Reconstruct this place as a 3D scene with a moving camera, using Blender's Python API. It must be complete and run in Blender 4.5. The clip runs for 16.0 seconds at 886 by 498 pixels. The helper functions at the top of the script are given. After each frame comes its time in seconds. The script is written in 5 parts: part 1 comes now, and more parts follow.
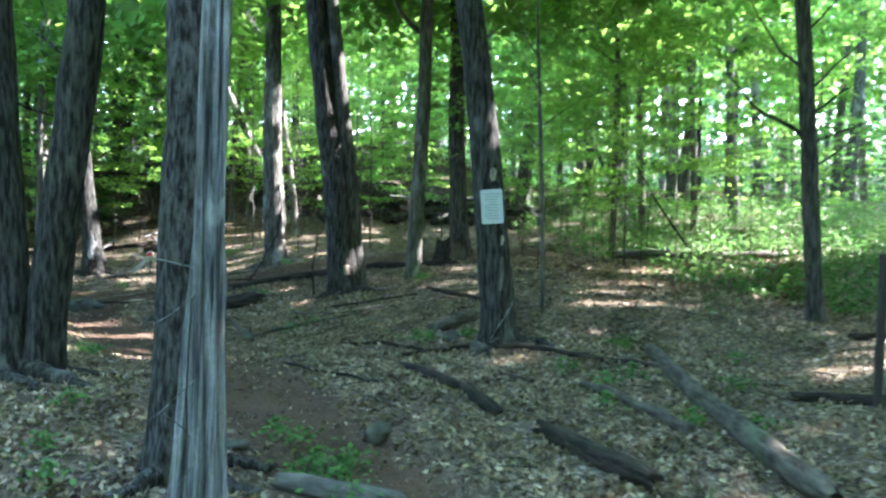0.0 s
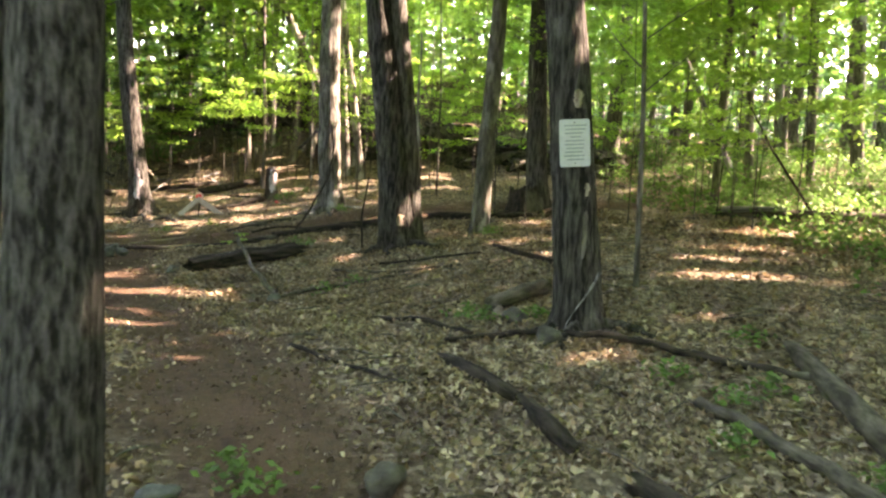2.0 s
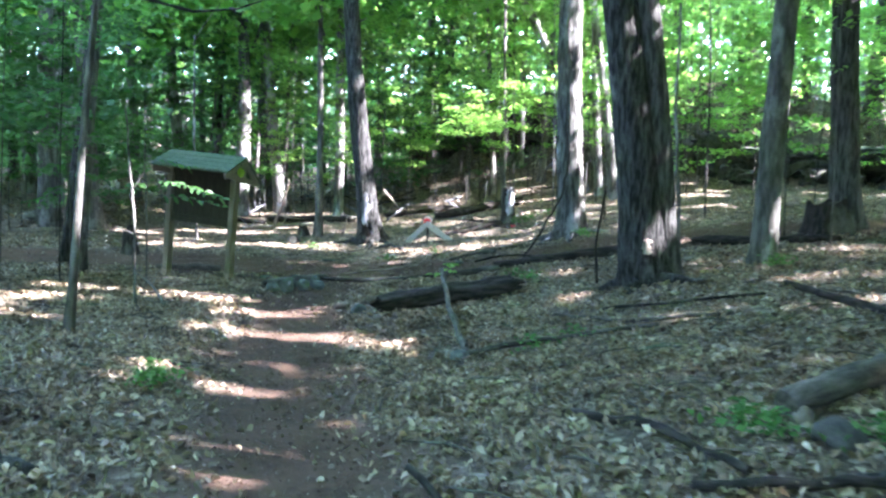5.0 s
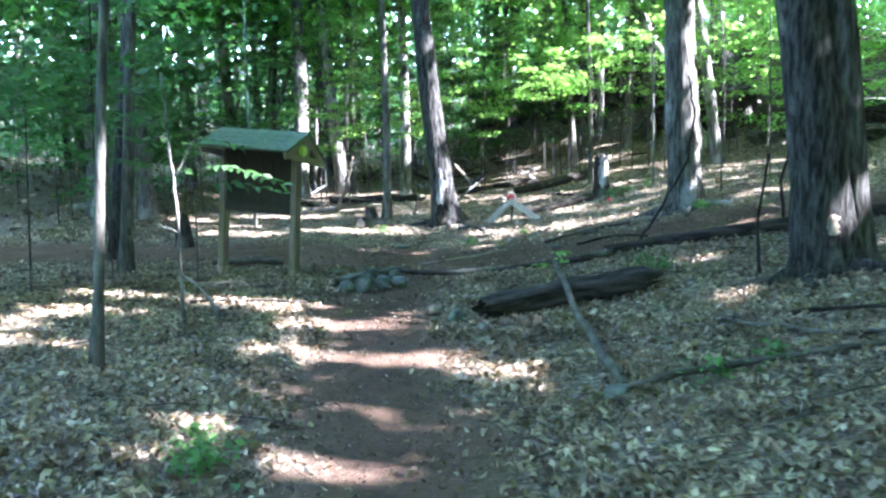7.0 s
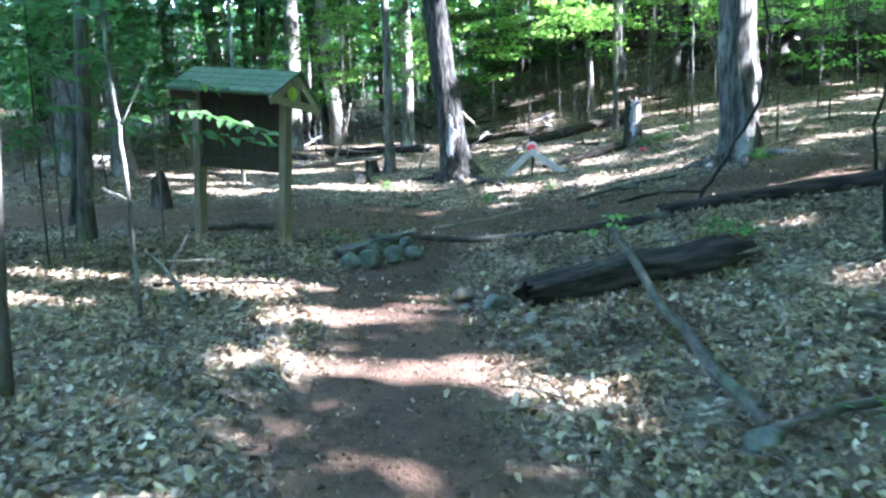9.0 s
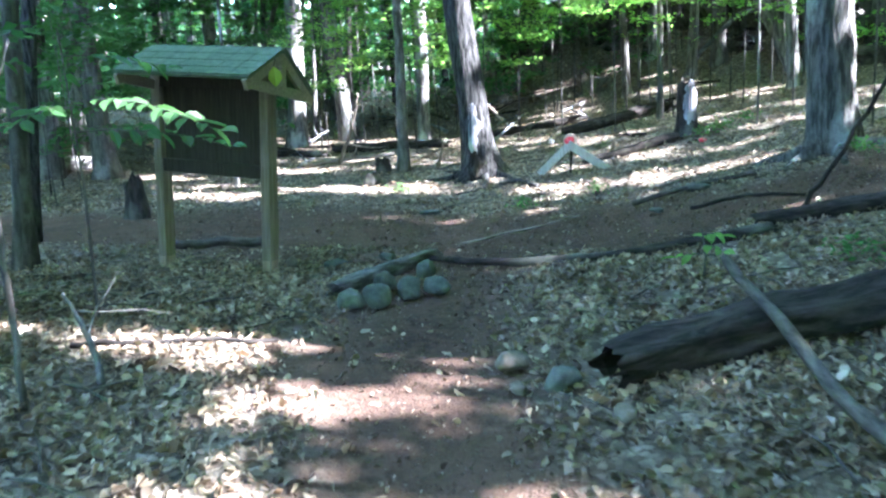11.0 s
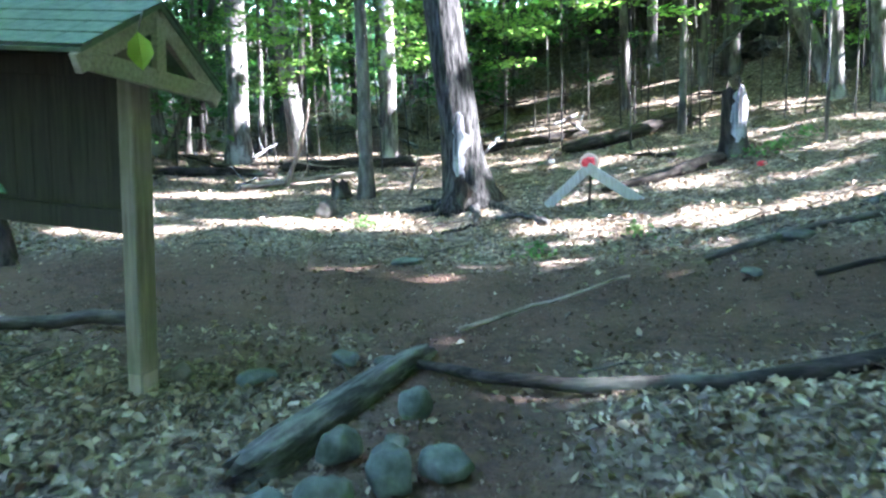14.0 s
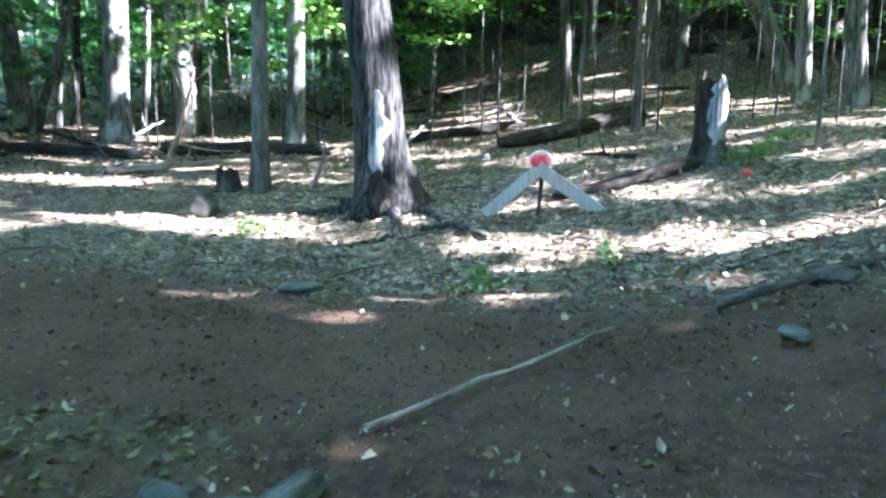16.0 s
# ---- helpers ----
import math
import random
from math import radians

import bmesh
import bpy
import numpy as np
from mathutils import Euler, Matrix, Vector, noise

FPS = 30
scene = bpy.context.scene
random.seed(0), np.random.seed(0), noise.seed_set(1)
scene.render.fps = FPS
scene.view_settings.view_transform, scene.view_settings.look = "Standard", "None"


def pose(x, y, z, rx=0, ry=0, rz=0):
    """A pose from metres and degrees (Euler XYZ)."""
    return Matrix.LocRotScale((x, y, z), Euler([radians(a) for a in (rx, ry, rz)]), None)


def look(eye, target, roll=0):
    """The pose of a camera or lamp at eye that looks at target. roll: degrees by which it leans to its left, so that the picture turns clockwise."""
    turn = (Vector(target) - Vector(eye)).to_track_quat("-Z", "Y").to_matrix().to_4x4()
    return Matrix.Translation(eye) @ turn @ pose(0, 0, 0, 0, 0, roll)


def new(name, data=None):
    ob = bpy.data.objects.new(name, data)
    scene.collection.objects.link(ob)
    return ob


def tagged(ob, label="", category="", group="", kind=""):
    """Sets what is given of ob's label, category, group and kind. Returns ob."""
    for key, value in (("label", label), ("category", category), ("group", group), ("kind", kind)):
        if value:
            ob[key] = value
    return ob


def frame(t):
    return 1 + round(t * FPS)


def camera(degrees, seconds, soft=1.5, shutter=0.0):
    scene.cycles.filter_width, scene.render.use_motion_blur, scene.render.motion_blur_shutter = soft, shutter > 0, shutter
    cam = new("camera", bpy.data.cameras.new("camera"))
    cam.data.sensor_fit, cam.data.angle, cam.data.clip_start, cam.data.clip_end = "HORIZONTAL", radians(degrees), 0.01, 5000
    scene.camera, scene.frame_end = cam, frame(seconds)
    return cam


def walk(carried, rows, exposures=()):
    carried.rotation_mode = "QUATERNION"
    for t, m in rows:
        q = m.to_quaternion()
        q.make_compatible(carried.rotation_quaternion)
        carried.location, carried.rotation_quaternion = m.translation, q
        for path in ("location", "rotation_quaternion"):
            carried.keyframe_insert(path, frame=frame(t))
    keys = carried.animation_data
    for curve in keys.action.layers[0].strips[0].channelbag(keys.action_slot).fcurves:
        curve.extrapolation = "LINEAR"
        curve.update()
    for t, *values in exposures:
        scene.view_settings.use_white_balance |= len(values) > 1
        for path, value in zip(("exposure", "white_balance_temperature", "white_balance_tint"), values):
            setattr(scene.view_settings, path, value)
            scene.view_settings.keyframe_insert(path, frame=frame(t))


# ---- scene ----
cam = camera(57.9, 16.0, soft=2.4, shutter=0.5)
METRES, EYE, TILT, LEAN, TURN = 15.6, 1.5, 0.0, 0.0, 0.0
ROWS = [
    (0.0, 0.0, 0.0, 0.0, 0.06, -2.35, -1.49),
    (0.5, 0.0013, 0.0376, -0.0013, 2.1, -2.69, -0.08),
    (1.0, 0.0, 0.0743, -0.0007, 2.93, -3.48, -1.12),
    (1.5, 0.0087, 0.1073, -0.0036, 4.04, -5.57, -1.16),
    (2.0, 0.0097, 0.142, -0.0048, 5.95, -6.26, -2.85),
    (2.5, 0.0189, 0.1772, -0.0074, 6.96, -6.25, -1.88),
    (3.0, 0.018, 0.208, -0.0065, 9.56, -6.09, -1.46),
    (3.5, 0.0204, 0.2352, -0.0095, 12.21, -6.7, -1.35),
    (4.0, 0.0171, 0.2666, -0.0131, 17.24, -6.01, 0.13),
    (4.5, 0.0099, 0.2974, -0.0155, 19.85, -5.56, -1.71),
    (5.0, -0.0009, 0.3278, -0.0173, 25.01, -5.05, -1.01),
    (7.5, -0.1025, 0.4412, -0.018, 28.88, -8.48, 1.83),
    (8.0, -0.1168, 0.4599, -0.0181, 27.75, -10.3, 1.96),
    (8.5, -0.134, 0.4835, -0.0204, 28.15, -10.44, 1.84),
    (11.0, -0.2171, 0.6152, -0.0281, 29.45, -10.99, 2.94),
    (11.5, -0.2347, 0.638, -0.0286, 28.57, -10.21, 2.88),
    (12.0, -0.2547, 0.6613, -0.029, 27.47, -9.58, 3.09),
    (12.5, -0.2725, 0.6837, -0.0305, 25.96, -9.9, 2.56),
    (13.0, -0.287, 0.7129, -0.0317, 25.88, -9.8, 2.52),
    (13.5, -0.3051, 0.7392, -0.0317, 26.39, -9.64, 2.01),
    (14.0, -0.318, 0.7675, -0.0334, 26.56, -10.17, 2.23),
    (14.5, -0.3353, 0.7922, -0.0334, 25.34, -10.33, 2.15),
    (15.0, -0.3467, 0.8202, -0.0358, 23.39, -10.36, 2.48),
    (15.5, -0.359, 0.8466, -0.0386, 22.33, -10.36, 0.96),
    (16.0, -0.3699, 0.8747, -0.0404, 20.8, -10.94, -0.81),
]
EXPOSURES = [
    (0.0, 5.08, 5900, 15), (1.2, 5.18, 6900, 24), (1.8, 5.23, 9300, 32), (2.5, 5.23, 8700, 31), (3.0, 5.23, 6300, 24), (3.8, 5.57, 5600, 21), (5.0, 5.57, 5550, 22),
    (8.0, 5.62, 5250, 18), (11.0, 5.67, 5200, 18), (12.5, 5.72, 5450, 21), (13.5, 5.77, 5400, 20), (14.5, 5.75, 5350, 20), (16.0, 5.63, 5250, 19),
]
walk(cam, [(t, pose(0, 0, EYE, TILT, LEAN, TURN) @ pose(METRES * x, METRES * y, METRES * z, 90 + pitch, roll, yaw)) for t, x, y, z, yaw, pitch, roll in ROWS], EXPOSURES)

# world and sun: a high summer sun from ahead and to the right, broken up by the canopy
SUN_AZ, SUN_EL = radians(14), radians(40)
SUN = Vector((math.cos(SUN_AZ) * math.cos(SUN_EL), math.sin(SUN_AZ) * math.cos(SUN_EL), math.sin(SUN_EL)))
world = bpy.data.worlds.new("sky")
scene.world = world
world.use_nodes = True
wn = world.node_tree.nodes
sky = wn.new("ShaderNodeTexSky")
sky.sky_type, sky.sun_disc = "NISHITA", False
sky.sun_elevation, sky.sun_rotation = SUN_EL, math.pi / 2 - SUN_AZ
world.node_tree.links.new(sky.outputs[0], wn["Background"].inputs[0])
wn["Background"].inputs[1].default_value = 0.15
sun = new("sun", bpy.data.lights.new("sun", "SUN"))
sun.data.energy, sun.data.angle, sun.data.color = 1.82, radians(0.6), (1.0, 0.93, 0.82)
sun.matrix_world = look(SUN * 60, (0, 0, 0))


# ---- materials ----
def ramp(nt, fac, stops):
    node = nt.nodes.new("ShaderNodeValToRGB")
    el = node.color_ramp.elements
    while len(el) < len(stops):
        el.new(0.5)
    for e, (p, c) in zip(el, stops):
        e.position, e.color = p, (*c, 1)
    nt.links.new(fac, node.inputs[0])
    return node.outputs[0]


def noise_node(nt, scale, detail=4, stretch=(1, 1, 1), coords="Object", rough=0.6):
    tc, mp, nz = (nt.nodes.new(f"ShaderNode{k}") for k in ("TexCoord", "Mapping", "TexNoise"))
    mp.inputs["Scale"].default_value = stretch
    nt.links.new(tc.outputs[coords], mp.inputs[0])
    nt.links.new(mp.outputs[0], nz.inputs["Vector"])
    nz.inputs["Scale"].default_value, nz.inputs["Detail"].default_value = scale, detail
    nz.inputs["Roughness"].default_value = rough
    return nz.outputs["Fac"]


def mix(nt, fac, a, b, mode="MIX"):
    node = nt.nodes.new("ShaderNodeMix")
    node.data_type, node.blend_type = "RGBA", mode
    for sock, v in ((node.inputs[0], fac), (node.inputs[6], a), (node.inputs[7], b)):
        if hasattr(v, "is_output"):
            nt.links.new(v, sock)
        elif isinstance(v, tuple):
            sock.default_value = (*v, 1)
        else:
            sock.default_value = v
    return node.outputs[2]


def bump(nt, bsdf, height, strength, distance):
    b = nt.nodes.new("ShaderNodeBump")
    b.inputs["Strength"].default_value, b.inputs["Distance"].default_value = strength, distance
    nt.links.new(height, b.inputs["Height"])
    nt.links.new(b.outputs[0], bsdf.inputs["Normal"])


def material(name, rough=0.8):
    m = bpy.data.materials.new(name)
    m.use_nodes = True
    b = m.node_tree.nodes["Principled BSDF"]
    b.inputs["Roughness"].default_value = rough
    b.inputs["Specular IOR Level"].default_value = 0.25
    return m, m.node_tree, b


def bark(name, dark, light, patch, patch_at=0.62, stretch=(9, 9, 1.6), relief=0.02):
    """Furrowed bark: fissures along the trunk, blotches of lichen at a larger scale."""
    m, nt, b = material(name, 0.9)
    fis = noise_node(nt, 3.0, 6, stretch)
    blot = noise_node(nt, 2.2, 5, (1, 1, 0.6))
    col = ramp(nt, fis, [(0.4, dark), (0.64, light)])
    fac = ramp(nt, blot, [(patch_at - 0.05, (0, 0, 0)), (patch_at + 0.06, (1, 1, 1))])
    fine = noise_node(nt, 40, 3)
    col = mix(nt, fac, col, patch)
    col = mix(nt, 0.5, col, ramp(nt, fine, [(0.3, (0.5, 0.5, 0.5)), (0.7, (1, 1, 1))]), "MULTIPLY")
    nt.links.new(col, b.inputs["Base Color"])
    bump(nt, b, fis, 1.0, relief)
    return m


dark_bark = bark("dark_bark", (0.01, 0.0095, 0.0093), (0.096, 0.092, 0.089), (0.2, 0.198, 0.19), 0.65, relief=0.05)
plate_bark = bark("plate_bark", (0.011, 0.0105, 0.0105), (0.13, 0.127, 0.125), (0.23, 0.23, 0.228), 0.63, (10, 10, 2.6), 0.06)
grey_bark = bark("grey_bark", (0.07, 0.066, 0.06), (0.19, 0.18, 0.165), (0.33, 0.325, 0.31), 0.6, (5, 5, 1.2), 0.01)
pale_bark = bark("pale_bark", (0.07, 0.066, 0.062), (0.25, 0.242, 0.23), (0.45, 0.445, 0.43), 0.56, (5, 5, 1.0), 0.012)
shag_bark = bark("shag_bark", (0.04, 0.037, 0.035), (0.19, 0.182, 0.172), (0.33, 0.325, 0.31), 0.58, (7, 7, 1.0), 0.035)
dead_wood = bark("dead_wood", (0.05, 0.05, 0.056), (0.36, 0.37, 0.4), (0.5, 0.51, 0.54), 0.6, (7, 7, 0.4), 0.04)
rot_wood = bark("rot_wood", (0.012, 0.01, 0.009), (0.058, 0.046, 0.039), (0.13, 0.128, 0.105), 0.58, (7, 7, 1.5), 0.02)
# near-black rot_wood: the shade inside a hollow log put into the colour
hollow_dark = bark("hollow_dark", (0.006, 0.005, 0.004), (0.02, 0.016, 0.013), (0.03, 0.025, 0.02), 0.7, (7, 7, 1.5), 0.02)
log_bark = bark("log_bark", (0.042, 0.037, 0.031), (0.145, 0.128, 0.108), (0.135, 0.155, 0.105), 0.6, (6, 6, 1.5), 0.015)


def leaf_material(name, shades, glow, share=0.55, rough=0.45, patchy=False):
    """Thin leaves: part of the light passes through; colour varies from leaf to leaf. patchy: damp and dry stretches."""
    m, nt, b = material(name, rough)
    geo = nt.nodes.new("ShaderNodeNewGeometry")
    n = len(shades)
    col = ramp(nt, geo.outputs["Random Per Island"], [(i / max(1, n - 1), c) for i, c in enumerate(shades)])
    if patchy:
        damp = ramp(nt, noise_node(nt, 1.7, 5), [(0.36, (0.42, 0.4, 0.38)), (0.56, (1, 1, 1))])
        col = mix(nt, 1.0, col, damp, "MULTIPLY")
    nt.links.new(col, b.inputs["Base Color"])
    tr, ad = nt.nodes.new("ShaderNodeBsdfTranslucent"), nt.nodes.new("ShaderNodeMixShader")
    lit = mix(nt, 1.0, col, glow, "MULTIPLY")
    nt.links.new(lit, tr.inputs[0])
    ad.inputs[0].default_value = share
    nt.links.new(b.outputs[0], ad.inputs[1])
    nt.links.new(tr.outputs[0], ad.inputs[2])
    nt.links.new(ad.outputs[0], nt.nodes["Material Output"].inputs[0])
    return m


GREENS = [(0.08, 0.165, 0.048), (0.12, 0.23, 0.067), (0.095, 0.195, 0.056), (0.17, 0.285, 0.076)]
canopy_leaf = leaf_material("canopy_leaf", GREENS, (2.15, 2.1, 1.45), 0.58)
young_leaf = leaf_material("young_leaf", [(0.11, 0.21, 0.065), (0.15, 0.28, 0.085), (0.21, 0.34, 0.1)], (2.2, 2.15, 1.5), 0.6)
# darker copy of young_leaf: the shade under the canopy is put into the colour
shaded_leaf = leaf_material("shaded_leaf", [(0.038, 0.092, 0.034), (0.055, 0.122, 0.042), (0.078, 0.152, 0.048)], (1.7, 1.8, 1.4), 0.48)
lime_leaf = leaf_material("lime_leaf", [(0.3, 0.42, 0.06), (0.36, 0.48, 0.08)], (1.6, 1.5, 1.2), 0.4)
herb_leaf = leaf_material("herb_leaf", [(0.055, 0.12, 0.04), (0.085, 0.18, 0.055), (0.12, 0.22, 0.07)], (1.6, 1.7, 1.3), 0.4)
litter_leaf = leaf_material("litter_leaf", [(0.0636, 0.045, 0.0297), (0.424, 0.34, 0.239), (0.138, 0.1, 0.0657), (0.53, 0.435, 0.315), (0.0848, 0.061, 0.0405), (0.615, 0.52, 0.392), (0.223, 0.163, 0.106), (0.456, 0.33, 0.211)], (1.1, 0.95, 0.8), 0.12, 0.4, patchy=True)


scrap_leaf = leaf_material("scrap_leaf", [(0.065, 0.046, 0.033), (0.15, 0.11, 0.08), (0.09, 0.064, 0.046), (0.26, 0.21, 0.165), (0.06, 0.044, 0.033), (0.12, 0.088, 0.064)], (1.0, 0.9, 0.7), 0.1, 0.7)


def ground_material():
    m, nt, b = material("forest_floor", 0.95)
    at = nt.nodes.new("ShaderNodeAttribute")
    at.attribute_name = "worn"
    n1, n2, n3 = noise_node(nt, 1.3, 6), noise_node(nt, 14, 5), noise_node(nt, 60, 3)
    warp = nt.nodes.new("ShaderNodeTexNoise")
    coords = nt.nodes.new("ShaderNodeTexCoord")
    warp.inputs["Scale"].default_value = 9
    nt.links.new(coords.outputs["Object"], warp.inputs["Vector"])
    push = nt.nodes.new("ShaderNodeVectorMath")
    push.operation = "MULTIPLY_ADD"
    push.inputs[1].default_value = (0.09, 0.09, 0.09)
    nt.links.new(warp.outputs["Color"], push.inputs[0])
    nt.links.new(coords.outputs["Object"], push.inputs[2])
    cell = nt.nodes.new("ShaderNodeTexVoronoi")
    cell.inputs["Scale"].default_value = 21
    nt.links.new(push.outputs[0], cell.inputs["Vector"])
    tone = nt.nodes.new("ShaderNodeSeparateColor")
    nt.links.new(cell.outputs["Color"], tone.inputs[0])
    litter = ramp(nt, tone.outputs[0], [(0.0, (0.055, 0.042, 0.031)), (0.3, (0.23, 0.183, 0.135)), (0.55, (0.125, 0.096, 0.07)), (0.8, (0.35, 0.288, 0.218)), (1.0, (0.46, 0.39, 0.31))])
    litter = mix(nt, 0.55, litter, ramp(nt, cell.outputs["Distance"], [(0.2, (1, 1, 1)), (0.6, (0.35, 0.35, 0.35))]), "MULTIPLY")
    litter = mix(nt, ramp(nt, n1, [(0.5, (0, 0, 0)), (0.68, (0.6, 0.6, 0.6))]), litter, (0.07, 0.055, 0.038))
    soil = ramp(nt, n2, [(0.3, (0.027, 0.017, 0.012)), (0.7, (0.122, 0.071, 0.049))])
    soil = mix(nt, ramp(nt, n1, [(0.4, (0, 0, 0)), (0.7, (1, 1, 1))]), soil, (0.134, 0.081, 0.057))
    col = mix(nt, at.outputs["Fac"], litter, soil)
    col = mix(nt, 0.6, col, ramp(nt, n3, [(0.3, (0.55, 0.55, 0.55)), (0.65, (1, 1, 1))]), "MULTIPLY")
    nt.links.new(col, b.inputs["Base Color"])
    bump(nt, b, mix(nt, 0.5, n2, n3), 1.0, 0.05)
    return m


forest_floor = ground_material()


def stone_material(name, a, c):
    m, nt, b = material(name, 0.85)
    n1, n2 = noise_node(nt, 6, 6), noise_node(nt, 45, 4)
    col = ramp(nt, n1, [(0.35, a), (0.65, c)])
    nt.links.new(mix(nt, 0.5, col, ramp(nt, n2, [(0.3, (0.5, 0.5, 0.5)), (0.7, (1, 1, 1))]), "MULTIPLY"), b.inputs["Base Color"])
    bump(nt, b, n2, 0.5, 0.01)
    return m


stone = stone_material("stone", (0.055, 0.064, 0.057), (0.155, 0.168, 0.15))
pale_stone = stone_material("pale_stone", (0.12, 0.1, 0.08), (0.25, 0.21, 0.175))
# darker than stone: the shadow on the hill ledge is put into the colour
dark_rock = stone_material("dark_rock", (0.03, 0.029, 0.026), (0.12, 0.115, 0.1))


def board_material(name, a, c, stretch, rough=0.8, base=None):
    m, nt, b = material(name, rough)
    g, n2 = noise_node(nt, 4, 6, stretch), noise_node(nt, 2.5, 4)
    col = ramp(nt, g, [(0.3, a), (0.7, c)])
    col = mix(nt, ramp(nt, n2, [(0.5, (0, 0, 0)), (0.7, (0.5, 0.5, 0.5))]), col, base or c)
    nt.links.new(col, b.inputs["Base Color"])
    bump(nt, b, g, 0.4, 0.004)
    return m


post_wood = board_material("post_wood", (0.13, 0.105, 0.078), (0.29, 0.24, 0.185), (12, 12, 0.6), 0.8, (0.34, 0.295, 0.235))
panel_wood = board_material("panel_wood", (0.024, 0.021, 0.016), (0.06, 0.051, 0.038), (14, 14, 0.8))
trim_wood = board_material("trim_wood", (0.2, 0.17, 0.13), (0.38, 0.33, 0.26), (1, 12, 12))
# paler than post_wood: sunlight on the post feet put into the colour
sunlit_foot_wood = board_material("sunlit_foot_wood", (0.24, 0.17, 0.125), (0.46, 0.36, 0.29), (12, 12, 1))
grey_board = board_material("grey_board", (0.3, 0.28, 0.26), (0.52, 0.5, 0.47), (14, 14, 1))
roof_green = board_material("roof_green", (0.07, 0.1, 0.068), (0.145, 0.18, 0.122), (5, 5, 5), 0.75, (0.2, 0.22, 0.16))


def plain(name, colour, rough=0.6, metal=0.0):
    m, nt, b = material(name, rough)
    n = noise_node(nt, 25, 4)
    nt.links.new(mix(nt, 0.35, colour, ramp(nt, n, [(0.3, (0.6, 0.6, 0.6)), (0.7, (1, 1, 1))]), "MULTIPLY"), b.inputs["Base Color"])
    b.inputs["Metallic"].default_value = metal
    return m


sign_white = plain("sign_white", (0.52, 0.55, 0.59), 0.45)
sign_ink = plain("sign_ink", (0.27, 0.32, 0.34), 0.6)
bare_wood = bark("bare_wood", (0.16, 0.125, 0.1), (0.48, 0.41, 0.35), (0.55, 0.5, 0.45), 0.62, (8, 8, 1.2), 0.012)
oak_bark = bark("oak_bark", (0.032, 0.03, 0.029), (0.14, 0.135, 0.129), (0.23, 0.228, 0.22), 0.65, relief=0.035)
red_paint = plain("red_paint", (0.75, 0.06, 0.08), 0.5)
pink_edge = plain("pink_edge", (0.8, 0.55, 0.5), 0.5)
steel = plain("rusty_steel", (0.06, 0.05, 0.045), 0.7, 0.3)

# ---- terrain ----
MOUNDS = [
    (-5, 11, 3, -0.564), (-2.5, 11, 2, -0.398), (0.5, 10, 2.5, 0.112), (-8, 15, 3, -0.098), (-4.5, 14.5, 2, -0.169), (-1.5, 15, 3, -0.244),
    (-6.5, 18, 2.5, -0.511), (-9, 21, 4, -0.346), (-5, 22, 3, 0.164), (-8, 26, 4, -0.015), (-4, 28, 6, -0.4), (2, 20, 6, -0.33),
    (9, 22, 8, -0.864), (0, 36, 7, 0.123), (-8, 36, 5, 1.614), (-16, 32, 7, -1.008), (12, 38, 12, 1.655), (-16, 18, 7, -1.109),
    (-9.0, 14.7, 1.5, -0.08), (-13.5, 36.5, 3.2, 1.5), (-8.8, 36.5, 3.0, 0.7), (-4.5, 35.5, 3.0, 1.5), (-0.5, 35, 3.2, 1.1), (-1, 6, 3, -0.268), (0, 1, 5, -1.405), (6, 9, 5, -0.707), (-14, 9, 6, -1.127),
]
TRAIL = [(0.3, -3), (-0.1, 2.5), (-0.5, 5.2), (-1.4, 6.6), (-2.3, 8.1), (-3.4, 9.7), (-4.3, 11.0), (-5.1, 12.3), (-5.9, 13.7), (-6.5, 15.0), (-7.2, 16.6)]
CROSSING = [(-40, 11), (-20, 13.8), (-12.5, 16.0), (-9.6, 16.8), (-7.2, 16.95), (-5.6, 17.15), (-3.8, 17.6), (-1.0, 18.6), (2, 20.5)]


def lie(x, y):
    """Height of the smooth ground at arrays x, y."""
    z = np.full(np.shape(x), 1.369)
    for a, b, s, k in MOUNDS:
        z = z + k * np.exp(-((x - a) ** 2 + (y - b) ** 2) / (2 * s * s))
    f = np.clip((np.hypot(x + 2, y - 15) - 42) / 60, 0, 1)
    return z + 11 * f * f * (3 - 2 * f)


def gz(x, y):
    return float(lie(np.float64(x), np.float64(y)))


def off_line(x, y, line):
    """Distance of arrays x, y from a line of points."""
    best = np.full(np.shape(x), 1e9)
    for (ax, ay), (bx, by) in zip(line, line[1:]):
        dx, dy = bx - ax, by - ay
        f = np.clip(((x - ax) * dx + (y - ay) * dy) / (dx * dx + dy * dy), 0, 1)
        best = np.minimum(best, np.hypot(x - ax - f * dx, y - ay - f * dy))
    return best


def ripple(x, y, scale, seed):
    """Soft random field in about -1..1 over arrays x, y."""
    r = np.random.RandomState(seed)
    out = 0
    for _ in range(9):
        a, k, p = r.uniform(0, 6.283), r.uniform(0.6, 1.7) / scale, r.uniform(0, 6.283)
        out = out + np.sin((np.cos(a) * x + np.sin(a) * y) * k * 6.283 + p)
    return out / 4.0


